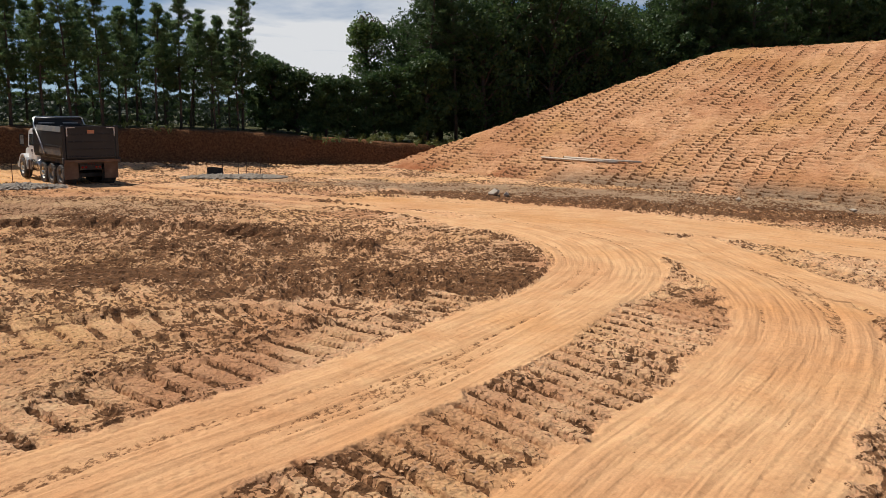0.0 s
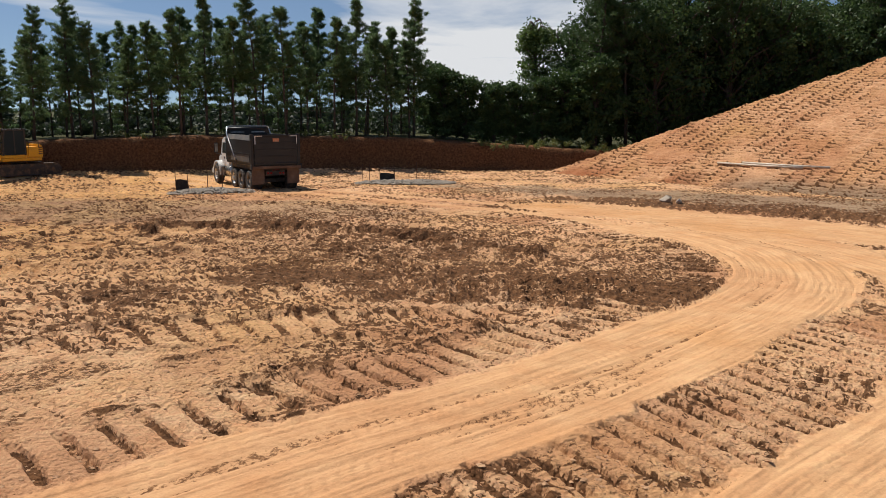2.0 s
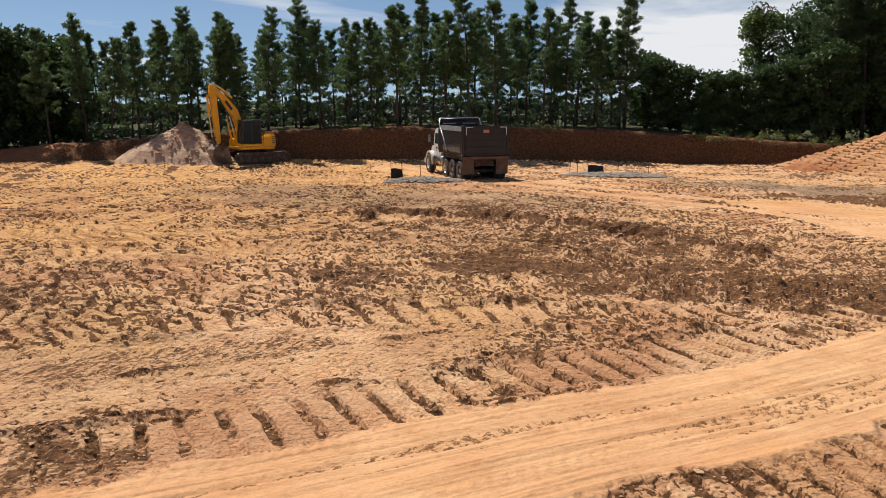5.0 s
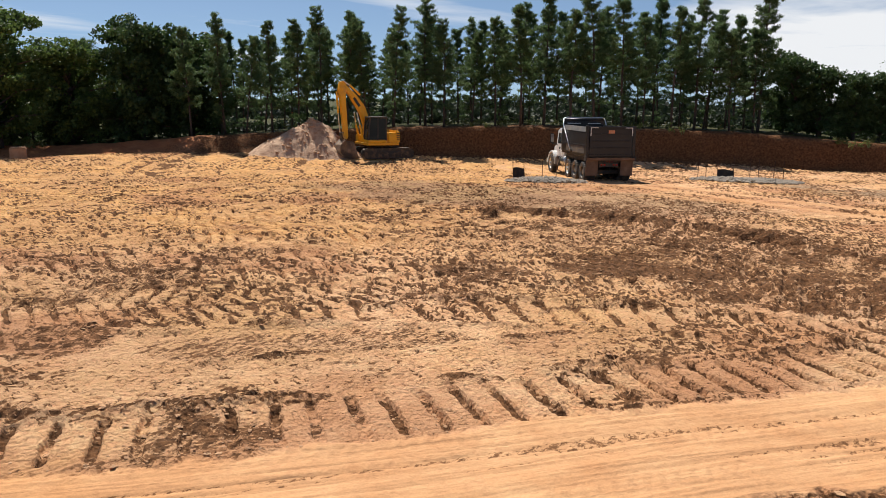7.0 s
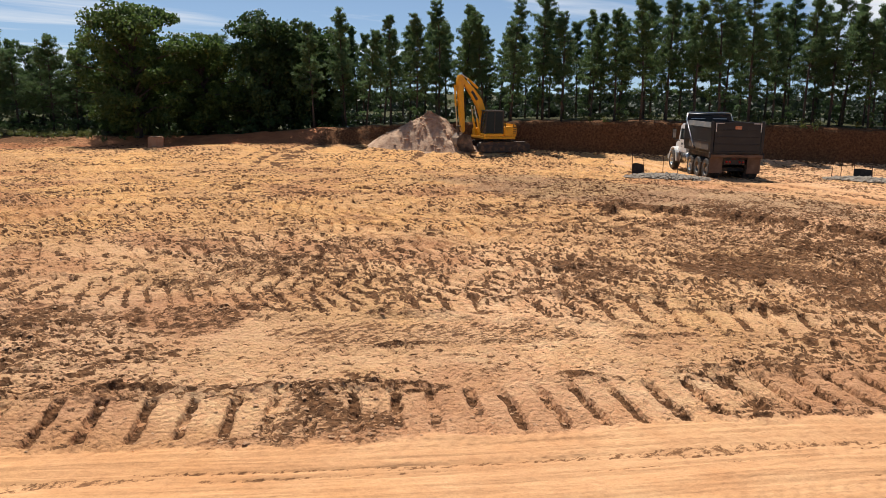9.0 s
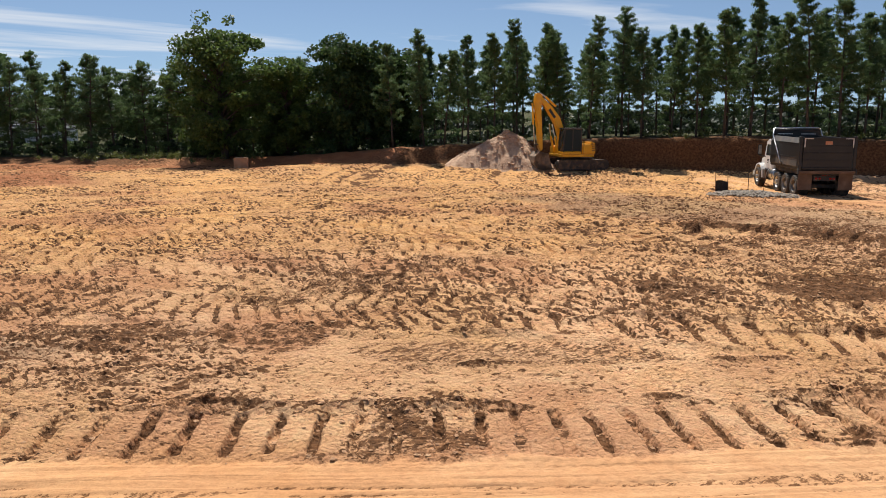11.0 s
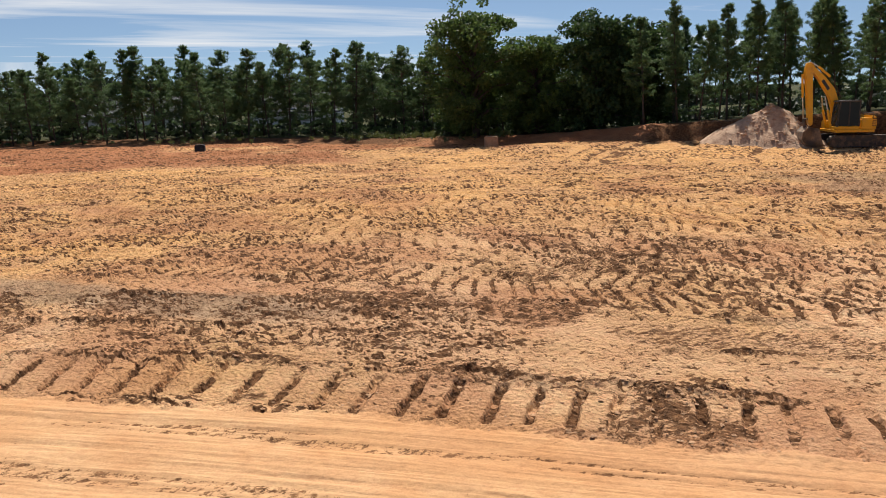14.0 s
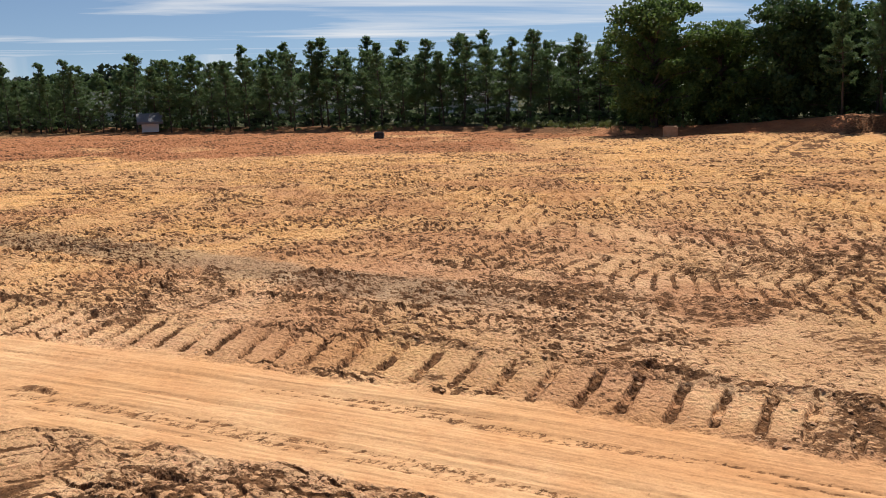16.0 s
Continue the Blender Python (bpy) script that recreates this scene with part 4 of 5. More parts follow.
def slab(bm, outline, x0, x1, r=0.0):
    """A side outline of (y, z) points, drawn across from x0 to x1."""
    a = [bm.verts.new((x0, y, z)) for y, z in outline]
    b = [bm.verts.new((x1, y, z)) for y, z in outline]
    n = len(outline)
    fs = [bm.faces.new(a), bm.faces.new(b[::-1])]
    for i in range(n):
        fs.append(bm.faces.new((a[i], b[i], b[(i + 1) % n], a[(i + 1) % n])))
    bmesh.ops.recalc_face_normals(bm, faces=fs)
    if r:
        bmesh.ops.bevel(bm, geom=list({e for f in fs for e in f.edges}), offset=r, segments=2, affect="EDGES")
    return bm


def lathe(bm, profile, sides=28, notch=0.0):
    """Turns (x along the axle, radius) points round the x axis; notch cuts tread into the outermost rings."""
    rings = []
    top = max(r for _, r in profile)
    for x, r in profile:
        rings.append([bm.verts.new((x, (r - (notch if i % 2 and r > top - 0.03 else 0)) * math.cos(2 * math.pi * i / sides), (r - (notch if i % 2 and r > top - 0.03 else 0)) * math.sin(2 * math.pi * i / sides))) for i in range(sides)])
    for a, b in zip(rings[:-1], rings[1:]):
        for i in range(sides):
            bm.faces.new((a[i], a[(i + 1) % sides], b[(i + 1) % sides], b[i]))
    return bm


def beam(bm, path, w, h, side=(1, 0, 0)):
    """A square bar along a path."""
    rings = []
    s = Vector(side)
    for k, p in enumerate(path):
        d = (Vector(path[min(len(path) - 1, k + 1)]) - Vector(path[max(0, k - 1)])).normalized()
        q = d.cross(s).normalized()
        p = Vector(p)
        hh = h[k] if isinstance(h, (list, tuple)) else h
        rings.append([bm.verts.new(p + a * w / 2 * s + b * hh / 2 * q) for a, b in ((-1, -1), (1, -1), (1, 1), (-1, 1))])
    fs = []
    for a, b in zip(rings[:-1], rings[1:]):
        for i in range(4):
            fs.append(bm.faces.new((a[i], a[(i + 1) % 4], b[(i + 1) % 4], b[i])))
    fs += [bm.faces.new(rings[0][::-1]), bm.faces.new(rings[-1])]
    bmesh.ops.recalc_face_normals(bm, faces=fs)
    return bm


DARKGLASS, _nt, _sh = material("cab glass", 0.12)
_sh.inputs["Base Color"].default_value = (0.03, 0.042, 0.045, 1)
_sh.inputs["Specular IOR Level"].default_value = 0.35
TAIL = plain("red lamp plastic", (0.35, 0.015, 0.012), 0.25)
TAG = plain("orange placard", (0.55, 0.22, 0.10), 0.6, worn=(0.5, 0.36, 0.26))
MUDFLAP = plain("muddy rubber flap", (0.15, 0.088, 0.055), 0.9, worn=(0.24, 0.15, 0.095), scale=2)
REFLECT = plain("white reflective tape", (0.7, 0.7, 0.68), 0.4, worn=(0.45, 0.4, 0.33))
GREYBAND = plain("scuffed grey steel", (0.085, 0.08, 0.075), 0.5, worn=(0.16, 0.13, 0.10), scale=2)
INK = plain("dark lettering", (0.03, 0.03, 0.035), 0.6)


# ---- the dump truck ----
def truck_wheel(truck, x, y, r, w, bright, dish):
    """A tyre with its rim, hub and nuts, outer face away from the truck's middle."""
    out = 1 if x > 0 else -1
    tyre = part("wheel", lathe(bmesh.new(), [(-w / 2, r * 0.58), (-w / 2, r * 0.9), (-w * 0.42, r), (-w * 0.1, r), (-w * 0.08, r - 0.02), (w * 0.08, r - 0.02), (w * 0.1, r), (w * 0.42, r), (w / 2, r * 0.9), (w / 2 - 0.01, r * 0.58)], 44, 0.018),
                RUBBER, truck, "dusty black truck tyre", pose(x, y, r, 0, 0, 0 if out > 0 else 180))
    mat = CHROME if bright else DULLSTEEL
    face = w / 2 - dish
    bm = lathe(bmesh.new(), [(w / 2 - 0.012, r * 0.60), (w / 2 - 0.03, r * 0.54), (face, r * 0.50), (face, r * 0.26), (face + 0.03, r * 0.24), (face + 0.05, 0.001)], 28)
    part("rim", bm, mat, tyre, "bright aluminium rim" if bright else "dusty grey steel rim", shade=False)
    bm = lathe(bmesh.new(), [(face, 0.13), (face + 0.12, 0.12), (face + 0.15, 0.09), (face + 0.15, 0.001)], 16)
    part("hub", bm, mat, tyre)
    bm = bmesh.new()
    for k in range(10):
        a = 2 * math.pi * k / 10
        box(bm, face, face + 0.035, r * 0.33 * math.cos(a) - 0.018, r * 0.33 * math.cos(a) + 0.018, r * 0.33 * math.sin(a) - 0.018, r * 0.33 * math.sin(a) + 0.018)
        a += 0.314
        box(bm, face + 0.001, face + 0.004, r * 0.42 * math.cos(a) - 0.03, r * 0.42 * math.cos(a) + 0.03, r * 0.42 * math.sin(a) - 0.03, r * 0.42 * math.sin(a) + 0.03)
    part("wheel_nuts", bm, CHASSIS, tyre)


def build_truck(m):
    t = thing("dump_truck", m, "dusty white-cab dump truck with black steel body on haul road", "dump truck")
    # chassis, axles
    bm = bmesh.new()
    for x in (-0.45, 0.45):
        box(bm, x - 0.06, x + 0.06, -0.6, 6.6, 0.78, 1.05, 0.01)
    for y in (0, 1.28, 2.42, 5.7):
        box(bm, -0.9, 0.9, y - 0.09, y + 0.09, 0.42, 0.62, 0.02)
    box(bm, -0.5, 0.5, 3.4, 5.0, 0.55, 1.0, 0.05)
    box(bm, -0.95, 0.95, -0.55, 3.5, 1.05, 1.28, 0.02)
    part("chassis", bm, CHASSIS, t)
    for y, bright, w, dish, r in ((5.7, True, 0.36, 0.10, 0.52), (2.42, True, 0.34, 0.09, 0.50), (1.26, False, 0.60, 0.20, 0.52), (0.0, False, 0.60, 0.20, 0.52)):
        for side in (-1, 1):
            truck_wheel(t, side * (1.22 - w / 2), y, r, w, bright, dish)
    # dump body: two flared sides, floor, front wall, ribs
    body = part("dump_body", box(bmesh.new(), -1.2, 1.2, -0.62, 3.62, 1.30, 1.42, 0.015), BLACKPAINT, t, "black painted steel dump body")
    for s in (-1, 1):
        bm = bmesh.new()
        box(bm, min(s * 1.17, s * 1.23), max(s * 1.17, s * 1.23), -0.62, 3.62, 1.42, 2.56, 0.012)
        part("side_wall", bm, BLACKPAINT, body)
        bm = bmesh.new()
        v = [bm.verts.new(p) for p in ((s * 1.25, -0.55, 2.56), (s * 1.25, 3.6, 2.56), (s * 1.12, 3.6, 2.80), (s * 1.12, -0.55, 2.80), (s * 1.17, -0.55, 2.55), (s * 1.17, 3.6, 2.55), (s * 1.06, 3.6, 2.80), (s * 1.06, -0.55, 2.80))]
        for f in ((0, 1, 2, 3), (7, 6, 5, 4), (3, 2, 6, 7), (0, 3, 7, 4), (1, 5, 6, 2), (0, 4, 5, 1)):
            bm.faces.new([v[i] for i in f])
        bmesh.ops.recalc_face_normals(bm, faces=bm.faces[:])
        part("top_rail", bm, GREYBAND, body, "sloping steel top board")
        bm = box(bmesh.new(), min(s * 1.232, s * 1.245), max(s * 1.232, s * 1.245), -0.35, 2.7, 1.46, 1.82, 0.004)
        part("rub_panel", bm, GREYBAND, body, "scuffed grey lower panel")
        bm = box(bmesh.new(), min(s * 1.15, s * 1.29), max(s * 1.15, s * 1.29), -0.78, -0.60, 1.28, 2.88, 0.015)
        part("corner_post", bm, BLACKPAINT, body)
        bm = beam(bmesh.new(), [(s * 1.26, -0.6, 1.88), (s * 1.26, 3.6, 1.88)], 0.03, 0.05)
        part("rib", bm, BLACKPAINT, body)
    bm = box(bmesh.new(), -1.18, 1.18, 3.54, 3.62, 1.42, 3.02, 0.012)
    part("headboard", bm, BLACKPAINT, body)
    bm = bmesh.new()
    for x0, x1 in ((-0.95, -0.2), (0.2, 0.95)):
        box(bm, x0, x1, 3.525, 3.538, 2.86, 2.90)
    part("headboard_slot", bm, REFLECT, body, "pale slots in the headboard")
    gate = part("tailgate", box(bmesh.new(), -1.12, 1.12, -0.76, -0.68, 1.36, 2.84, 0.012), BLACKPAINT, body, "black steel tailgate")
    for z in (1.40, 2.80):
        part("gate_rail", box(bmesh.new(), -1.13, 1.13, -0.82, -0.762, z - 0.045, z + 0.045, 0.01), BLACKPAINT, gate)
    for z in (1.78, 2.12, 2.46):
        part("gate_rib", box(bmesh.new(), -1.08, 1.08, -0.79, -0.762, z - 0.022, z + 0.022, 0.006), BLACKPAINT, gate)
    for s in (-1, 1):
        bm = bmesh.new()
        box(bm, min(s * 1.11, s * 1.06), max(s * 1.11, s * 1.06), -0.828, -0.823, 2.38, 2.80)
        box(bm, min(s * 1.06, s * 0.72), max(s * 1.06, s * 0.72), -0.828, -0.823, 2.76, 2.80)
        part("reflective_tape", bm, REFLECT, gate, "white reflective corner tape")
    part("placard", box(bmesh.new(), -0.16, 0.16, -0.80, -0.792, 2.50, 2.66, 0.002), TAG, gate, "small faded orange placard")
    # tarp frame: bent aluminium arms and hoop
    for s in (-1, 1):
        bm = tube(bmesh.new(), [(s * 1.30, 1.75, 1.50), (s * 1.30, 2.25, 1.98), (s * 1.28, 2.9, 2.52), (s * 1.22, 3.42, 2.82), (s * 1.15, 3.55, 3.15)], 0.035, 8)
        part("tarp_arm", bm, CHROME, t, "bent bright aluminium tarp arm", shade=True)
        part("arm_pivot", lathe(bmesh.new(), [(-0.04, 0.001), (-0.04, 0.09), (0.05, 0.09), (0.05, 0.001)], 14), CHASSIS, t, at=pose(s * 1.28, 1.75, 1.50))
    part("tarp_hoop", tube(bmesh.new(), [(-1.15, 3.55, 3.15), (-1.05, 3.56, 3.19), (1.05, 3.56, 3.19), (1.15, 3.55, 3.15)], 0.032, 8), CHROME, t, shade=True)
    part("tarp_roll", tube(bmesh.new(), [(-1.12, 3.62, 3.06), (1.12, 3.62, 3.06)], 0.09, 10), BLACKPAINT, t, "rolled black tarpaulin", shade=True)
    # rear: bumper, lamps, flaps
    part("bumper", box(bmesh.new(), -1.27, 1.27, -0.86, -0.70, 1.16, 1.29, 0.012), MUDFLAP, t, "mud-stained rear bumper bar")
    for s in (-1, 1):
        part("mud_flap", box(bmesh.new(), min(s * 0.60, s * 1.24), max(s * 0.60, s * 1.24), -0.68, -0.66, 0.38, 1.16, 0.006), MUDFLAP, t)
        part("bumper_end", box(bmesh.new(), min(s * 1.26, s * 1.33), max(s * 1.26, s * 1.33), -0.88, -0.68, 1.12, 1.38, 0.02), CHASSIS, t)
        for x in (0.24, 0.40):
            part("tail_lamp", lathe(bmesh.new(), [(0, 0.001), (0.03, 0.03), (0.03, 0.05), (0, 0.055)], 12), TAIL, t, "red tail lamp", pose(s * x, -0.64, 0.92, 0, 0, -90))
    part("lamp_bar", box(bmesh.new(), -0.5, 0.5, -0.62, -0.56, 0.80, 1.05, 0.01), CHASSIS, t)
    bm = bmesh.new()
    for k in range(3):
        box(bm, -0.16 + 0.13 * k, -0.10 + 0.13 * k, -0.70, -0.69, 1.06, 1.09)
    part("marker_lamp", bm, TAIL, t, "three small red marker lamps")
    # cab, hood and fenders
    cab = part("cab", slab(bmesh.new(), [(3.78, 0.98), (5.20, 0.98), (5.26, 1.72), (4.98, 2.48), (4.72, 2.58), (3.86, 2.58), (3.78, 2.48)], -1.02, 1.02, 0.05), WHITEPAINT, t, "white dusty conventional cab")
    part("hood", slab(bmesh.new(), [(5.22, 0.95), (6.62, 0.95), (6.70, 1.25), (6.60, 1.52), (5.95, 1.68), (5.22, 1.74)], -0.74, 0.74, 0.07), WHITEPAINT, t)
    part("grille", box(bmesh.new(), -0.45, 0.45, 6.66, 6.73, 0.85, 1.45, 0.02), CHROME, t)
    part("front_bumper", box(bmesh.new(), -1.15, 1.15, 6.62, 6.82, 0.48, 0.80, 0.05, 2), CHROME, t)
    for s in (-1, 1):
        bm = bmesh.new()
        arch = [(5.70 + 0.68 * math.cos(radians(a)), 0.60 + 0.66 * math.sin(radians(a))) for a in range(-8, 189, 14)]
        inner = [(5.70 + 0.60 * math.cos(radians(a)), 0.60 + 0.58 * math.sin(radians(a))) for a in range(188, -9, -14)]
        slab(bm, arch + inner, s * 0.72, s * 1.18)
        part("fender", bm, WHITEPAINT, t, "white wheel-arch fender")
        part("headlamp", box(bmesh.new(), min(s * 0.78, s * 1.05), max(s * 0.78, s * 1.05), 6.34, 6.44, 1.02, 1.20, 0.03), CHROME, t)
        door = part("door", slab(bmesh.new(), [(3.98, 1.02), (5.02, 1.02), (5.02, 1.70), (4.86, 2.38), (3.98, 2.38)], s * 1.012, s * 1.035, 0.008), WHITEPAINT, cab, "white cab door")
        part("door_window", slab(bmesh.new(), [(4.06, 1.72), (4.93, 1.72), (4.80, 2.30), (4.06, 2.30)], s * 1.030, s * 1.042, 0.004), DARKGLASS, door, "dark side window")
        part("door_handle", box(bmesh.new(), min(s * 1.035, s * 1.06), max(s * 1.035, s * 1.06), 4.08, 4.22, 1.58, 1.62, 0.006), CHASSIS, door)
        bm = bmesh.new()
        for k, l in enumerate((0.30, 0.26, 0.16)):
            box(bm, min(s * 1.036, s * 1.040), max(s * 1.036, s * 1.040), 4.55 - l / 2, 4.55 + l / 2, 1.50 - 0.09 * k - (0.05 if k == 0 else 0.0), 1.50 - 0.09 * k + 0.03)
        part("door_lettering", bm, INK, door, "dark lettering bars")
        part("mirror_arm", tube(bmesh.new(), [(s * 1.02, 5.05, 1.62), (s * 1.32, 5.10, 1.70), (s * 1.33, 5.10, 1.86)], 0.028, 6), CHASSIS, t)
        mirror = part("mirror", box(bmesh.new(), min(s * 1.22, s * 1.44), max(s * 1.22, s * 1.44), 5.06, 5.14, 1.72, 2.28, 0.03, 2), CHASSIS, t, "tall black side mirror")
        part("mirror_glass", box(bmesh.new(), min(s * 1.25, s * 1.41), max(s * 1.25, s * 1.41), 5.05, 5.056, 1.78, 2.22), CHROME, mirror)
        part("fuel_tank", lathe(bmesh.new(), [(-0.55, 0.001), (-0.55, 0.25), (-0.53, 0.29), (0.53, 0.29), (0.55, 0.25), (0.55, 0.001)], 24), CHROME, t, "polished cylindrical fuel tank", pose(s * 0.86, 4.35 - 0.55, 0.78, 0, 0, 90), True)
        for y in (3.45, 4.15):
            part("tank_strap", lathe(bmesh.new(), [(-0.03, 0.29), (-0.03, 0.302), (0.03, 0.302), (0.03, 0.29)], 24), CHASSIS, t, at=pose(s * 0.86, y, 0.78, 0, 0, 90))
        part("step_box", box(bmesh.new(), min(s * 0.62, s * 1.12), max(s * 0.62, s * 1.12), 4.40, 5.02, 0.48, 0.98, 0.03), CHASSIS, t, "dusty dark step box")
        part("air_cleaner", tube(bmesh.new(), [(s * 0.86, 5.28, 1.05), (s * 0.86, 5.28, 1.62)], 0.13, 14), CHROME, t, shade=True)
    part("rear_window", box(bmesh.new(), -0.6, 0.6, 3.765, 3.785, 1.75, 2.30, 0.01), DARKGLASS, cab)
    part("windscreen", slab(bmesh.new(), [(5.275, 1.78), (5.03, 2.44), (5.05, 2.45), (5.30, 1.79)], -0.9, 0.9), DARKGLASS, cab)
    return t


build_truck(pose(-16.3, 36.5, -0.31, 0, 0, 43.5) @ Matrix.Scale(0.95, 4))


# ---- the excavator ----
def build_excavator(m):
    e = thing("excavator", m, "yellow crawler excavator with its bucket resting on the ground", "excavator")
    under = part("undercarriage", box(bmesh.new(), -0.75, 0.75, -0.9, 0.9, 0.42, 0.74, 0.05), TRACKSTEEL, e)
    for s in (-1, 1):
        x0, x1 = s * 0.78, s * 1.28
        half, r = 1.55, 0.33
        loop = [(half + r * math.cos(radians(a)), 0.37 + r * math.sin(radians(a))) for a in range(-90, 91, 22)] + [(-half + r * math.cos(radians(a)), 0.37 + r * math.sin(radians(a))) for a in range(90, 271, 22)]
        track = part("track", slab(bmesh.new(), loop, min(x0, x1), max(x0, x1)), TRACKSTEEL, e, "clay-caked steel crawler track")
        bm = bmesh.new()
        total = 4 * half + 2 * math.pi * r
        n = 44
        for k in range(n):
            l = total * k / n
            if l < 2 * half:
                p, a = (half - l, 0.37 + r), 0
            elif l < 2 * half + math.pi * r:
                w = (l - 2 * half) / r
                p, a = (-half - r * math.sin(w), 0.37 + r * math.cos(w)), w
            elif l < 4 * half + math.pi * r:
                p, a = (-half + (l - 2 * half - math.pi * r), 0.37 - r), math.pi
            else:
                w = (l - 4 * half - math.pi * r) / r
                p, a = (half + r * math.sin(w), 0.37 - r * math.cos(w)), math.pi + w
            q = box(bmesh.new(), min(x0, x1) - 0.02, max(x0, x1) + 0.02, -0.075, 0.075, 0.0, 0.035)
            q.transform(Matrix.Translation((0, p[0], p[1])) @ Matrix.Rotation(a, 4, "X"))
            me = bpy.data.meshes.new("shoe")
            q.to_mesh(me)
            q.free()
            bm.from_mesh(me)
            bpy.data.meshes.remove(me)
        part("track_shoe", bm, TRACKSTEEL, track)
        part("track_frame", box(bmesh.new(), min(s * 1.0, s * 1.30), max(s * 1.0, s * 1.30), -1.35, 1.35, 0.20, 0.52, 0.03), TRACKSTEEL, e)
        for y in (-1.55, 1.55):
            part("sprocket", lathe(bmesh.new(), [(-0.27, 0.001), (-0.27, 0.24), (0.27, 0.24), (0.28, 0.10), (0.28, 0.001)], 18), TRACKSTEEL, e, at=pose(s * 1.03, y, 0.37))
        for k in range(5):
            part("roller", lathe(bmesh.new(), [(-0.28, 0.001), (-0.28, 0.12), (0.28, 0.12), (0.28, 0.001)], 12), TRACKSTEEL, e, at=pose(s * 1.03, -1.0 + 0.5 * k, 0.22))
    for ob in e.children:
        ob.matrix_basis = Matrix.Translation((0, -0.38, 0)) @ ob.matrix_basis
    part("swing_ring", tube(bmesh.new(), [(0, 0, 0.70), (0, 0, 0.92)], 0.62, 28), CHASSIS, e)
    part("deck", box(bmesh.new(), -1.25, 1.25, -1.15, 1.20, 0.92, 1.10, 0.03), YELLOW, e)
    part("engine_cover", box(bmesh.new(), -1.22, 1.22, -1.10, -0.30, 1.10, 1.78, 0.08, 2), YELLOW, e)
    part("counterweight", slab(bmesh.new(), [(-0.95, 0.98), (-1.20, 1.04), (-1.27, 1.25), (-1.25, 1.78), (-1.16, 1.94), (-0.95, 1.94)], -1.24, 1.24, 0.07), YELLOW, e, "rounded yellow counterweight")
    bm = bmesh.new()
    for k in range(4):
        box(bm, -1.252, -1.242, -1.20, -0.97, 1.70 - 0.13 * k, 1.76 - 0.13 * k)
    part("vent", bm, CHASSIS, e, "dark cooling louvres")
    part("side_panel", box(bmesh.new(), 0.25, 1.22, -0.30, 1.15, 1.10, 1.62, 0.06, 2), YELLOW, e)
    part("exhaust", tube(bmesh.new(), [(0.5, -0.8, 1.75), (0.5, -0.8, 2.15), (0.5, -0.88, 2.22)], 0.05, 8), CHASSIS, e)
    # cab on the machine's left: pillars, glass, roof
    cab = part("cab", box(bmesh.new(), -1.20, -0.28, -0.25, 1.15, 1.10, 1.30, 0.03), YELLOW, e, "operator cab with dark glass")
    for x in (-1.17, -0.31):
        for y, lean in ((-0.20, 0.0), (0.42, 0.0), (1.10, -0.14)):
            part("pillar", beam(bmesh.new(), [(x, y, 1.28), (x, y + lean * 0.3, 2.1), (x, y + lean, 2.80)], 0.07, 0.08), CHASSIS, cab)
    part("roof", box(bmesh.new(), -1.24, -0.24, -0.28, 1.06, 2.78, 2.88, 0.04, 2), CHASSIS, cab, "dark cab roof with pale rim")
    part("roof_rim", box(bmesh.new(), -1.25, -0.23, -0.29, 1.07, 2.81, 2.835), GREYBAND, cab)
    for pts in ([(-0.17, 1.32), (1.07, 1.32), (0.94, 2.76), (-0.17, 2.76)],):
        for x in (-1.19, -0.30):
            part("side_glass", slab(bmesh.new(), pts, x, x + 0.012), DARKGLASS, cab)
    part("front_glass", slab(bmesh.new(), [(1.11, 1.30), (0.97, 2.77), (0.98, 2.77), (1.12, 1.30)], -1.14, -0.34), DARKGLASS, cab)
    part("back_glass", box(bmesh.new(), -1.14, -0.34, -0.22, -0.21, 1.5, 2.5), DARKGLASS, cab)
    part("seat", slab(bmesh.new(), [(0.0, 1.3), (0.5, 1.3), (0.5, 1.62), (0.18, 1.66), (0.1, 2.2), (-0.02, 2.2)], -0.95, -0.5, 0.03), CHASSIS, cab)
    # boom, arm, bucket, rams
    boom = part("boom", slab(bmesh.new(), [(0.60, 1.20), (0.68, 1.05), (0.92, 1.12), (1.04, 2.30), (1.28, 3.05), (2.06, 4.28), (2.52, 4.78), (2.44, 4.98), (2.28, 4.95), (1.62, 4.36), (0.98, 3.60), (0.72, 2.90), (0.58, 2.0)], -0.20, 0.24, 0.035), YELLOW, e, "cranked yellow steel boom")
    bm = bmesh.new()
    for k, l in enumerate((0.62, 0.0)):
        if l:
            v = [bm.verts.new((-0.206, y, z)) for y, z in ((1.30, 3.62), (1.44, 3.50), (1.86, 4.08), (1.72, 4.20))]
            bm.faces.new(v)
    part("boom_lettering", bm, INK, boom, "dark worn lettering patch")
    arm = part("arm", slab(bmesh.new(), [(2.28, 5.02), (2.50, 5.26), (2.76, 5.20), (2.84, 4.70), (2.70, 3.6), (2.48, 1.50), (2.34, 1.28), (2.20, 1.42), (2.24, 2.4), (2.34, 3.8), (2.36, 4.5)], -0.17, 0.21, 0.03), YELLOW, e, "yellow dipper arm hanging down")
    for s in (-0.36, 0.40):
        part("boom_ram", tube(bmesh.new(), [(s, 1.15, 1.15), (s, 1.42, 2.3)], 0.075, 10), YELLOW, e)
        part("boom_rod", tube(bmesh.new(), [(s, 1.42, 2.3), (s * 0.7, 1.60, 3.15)], 0.045, 10), CHROME, e)
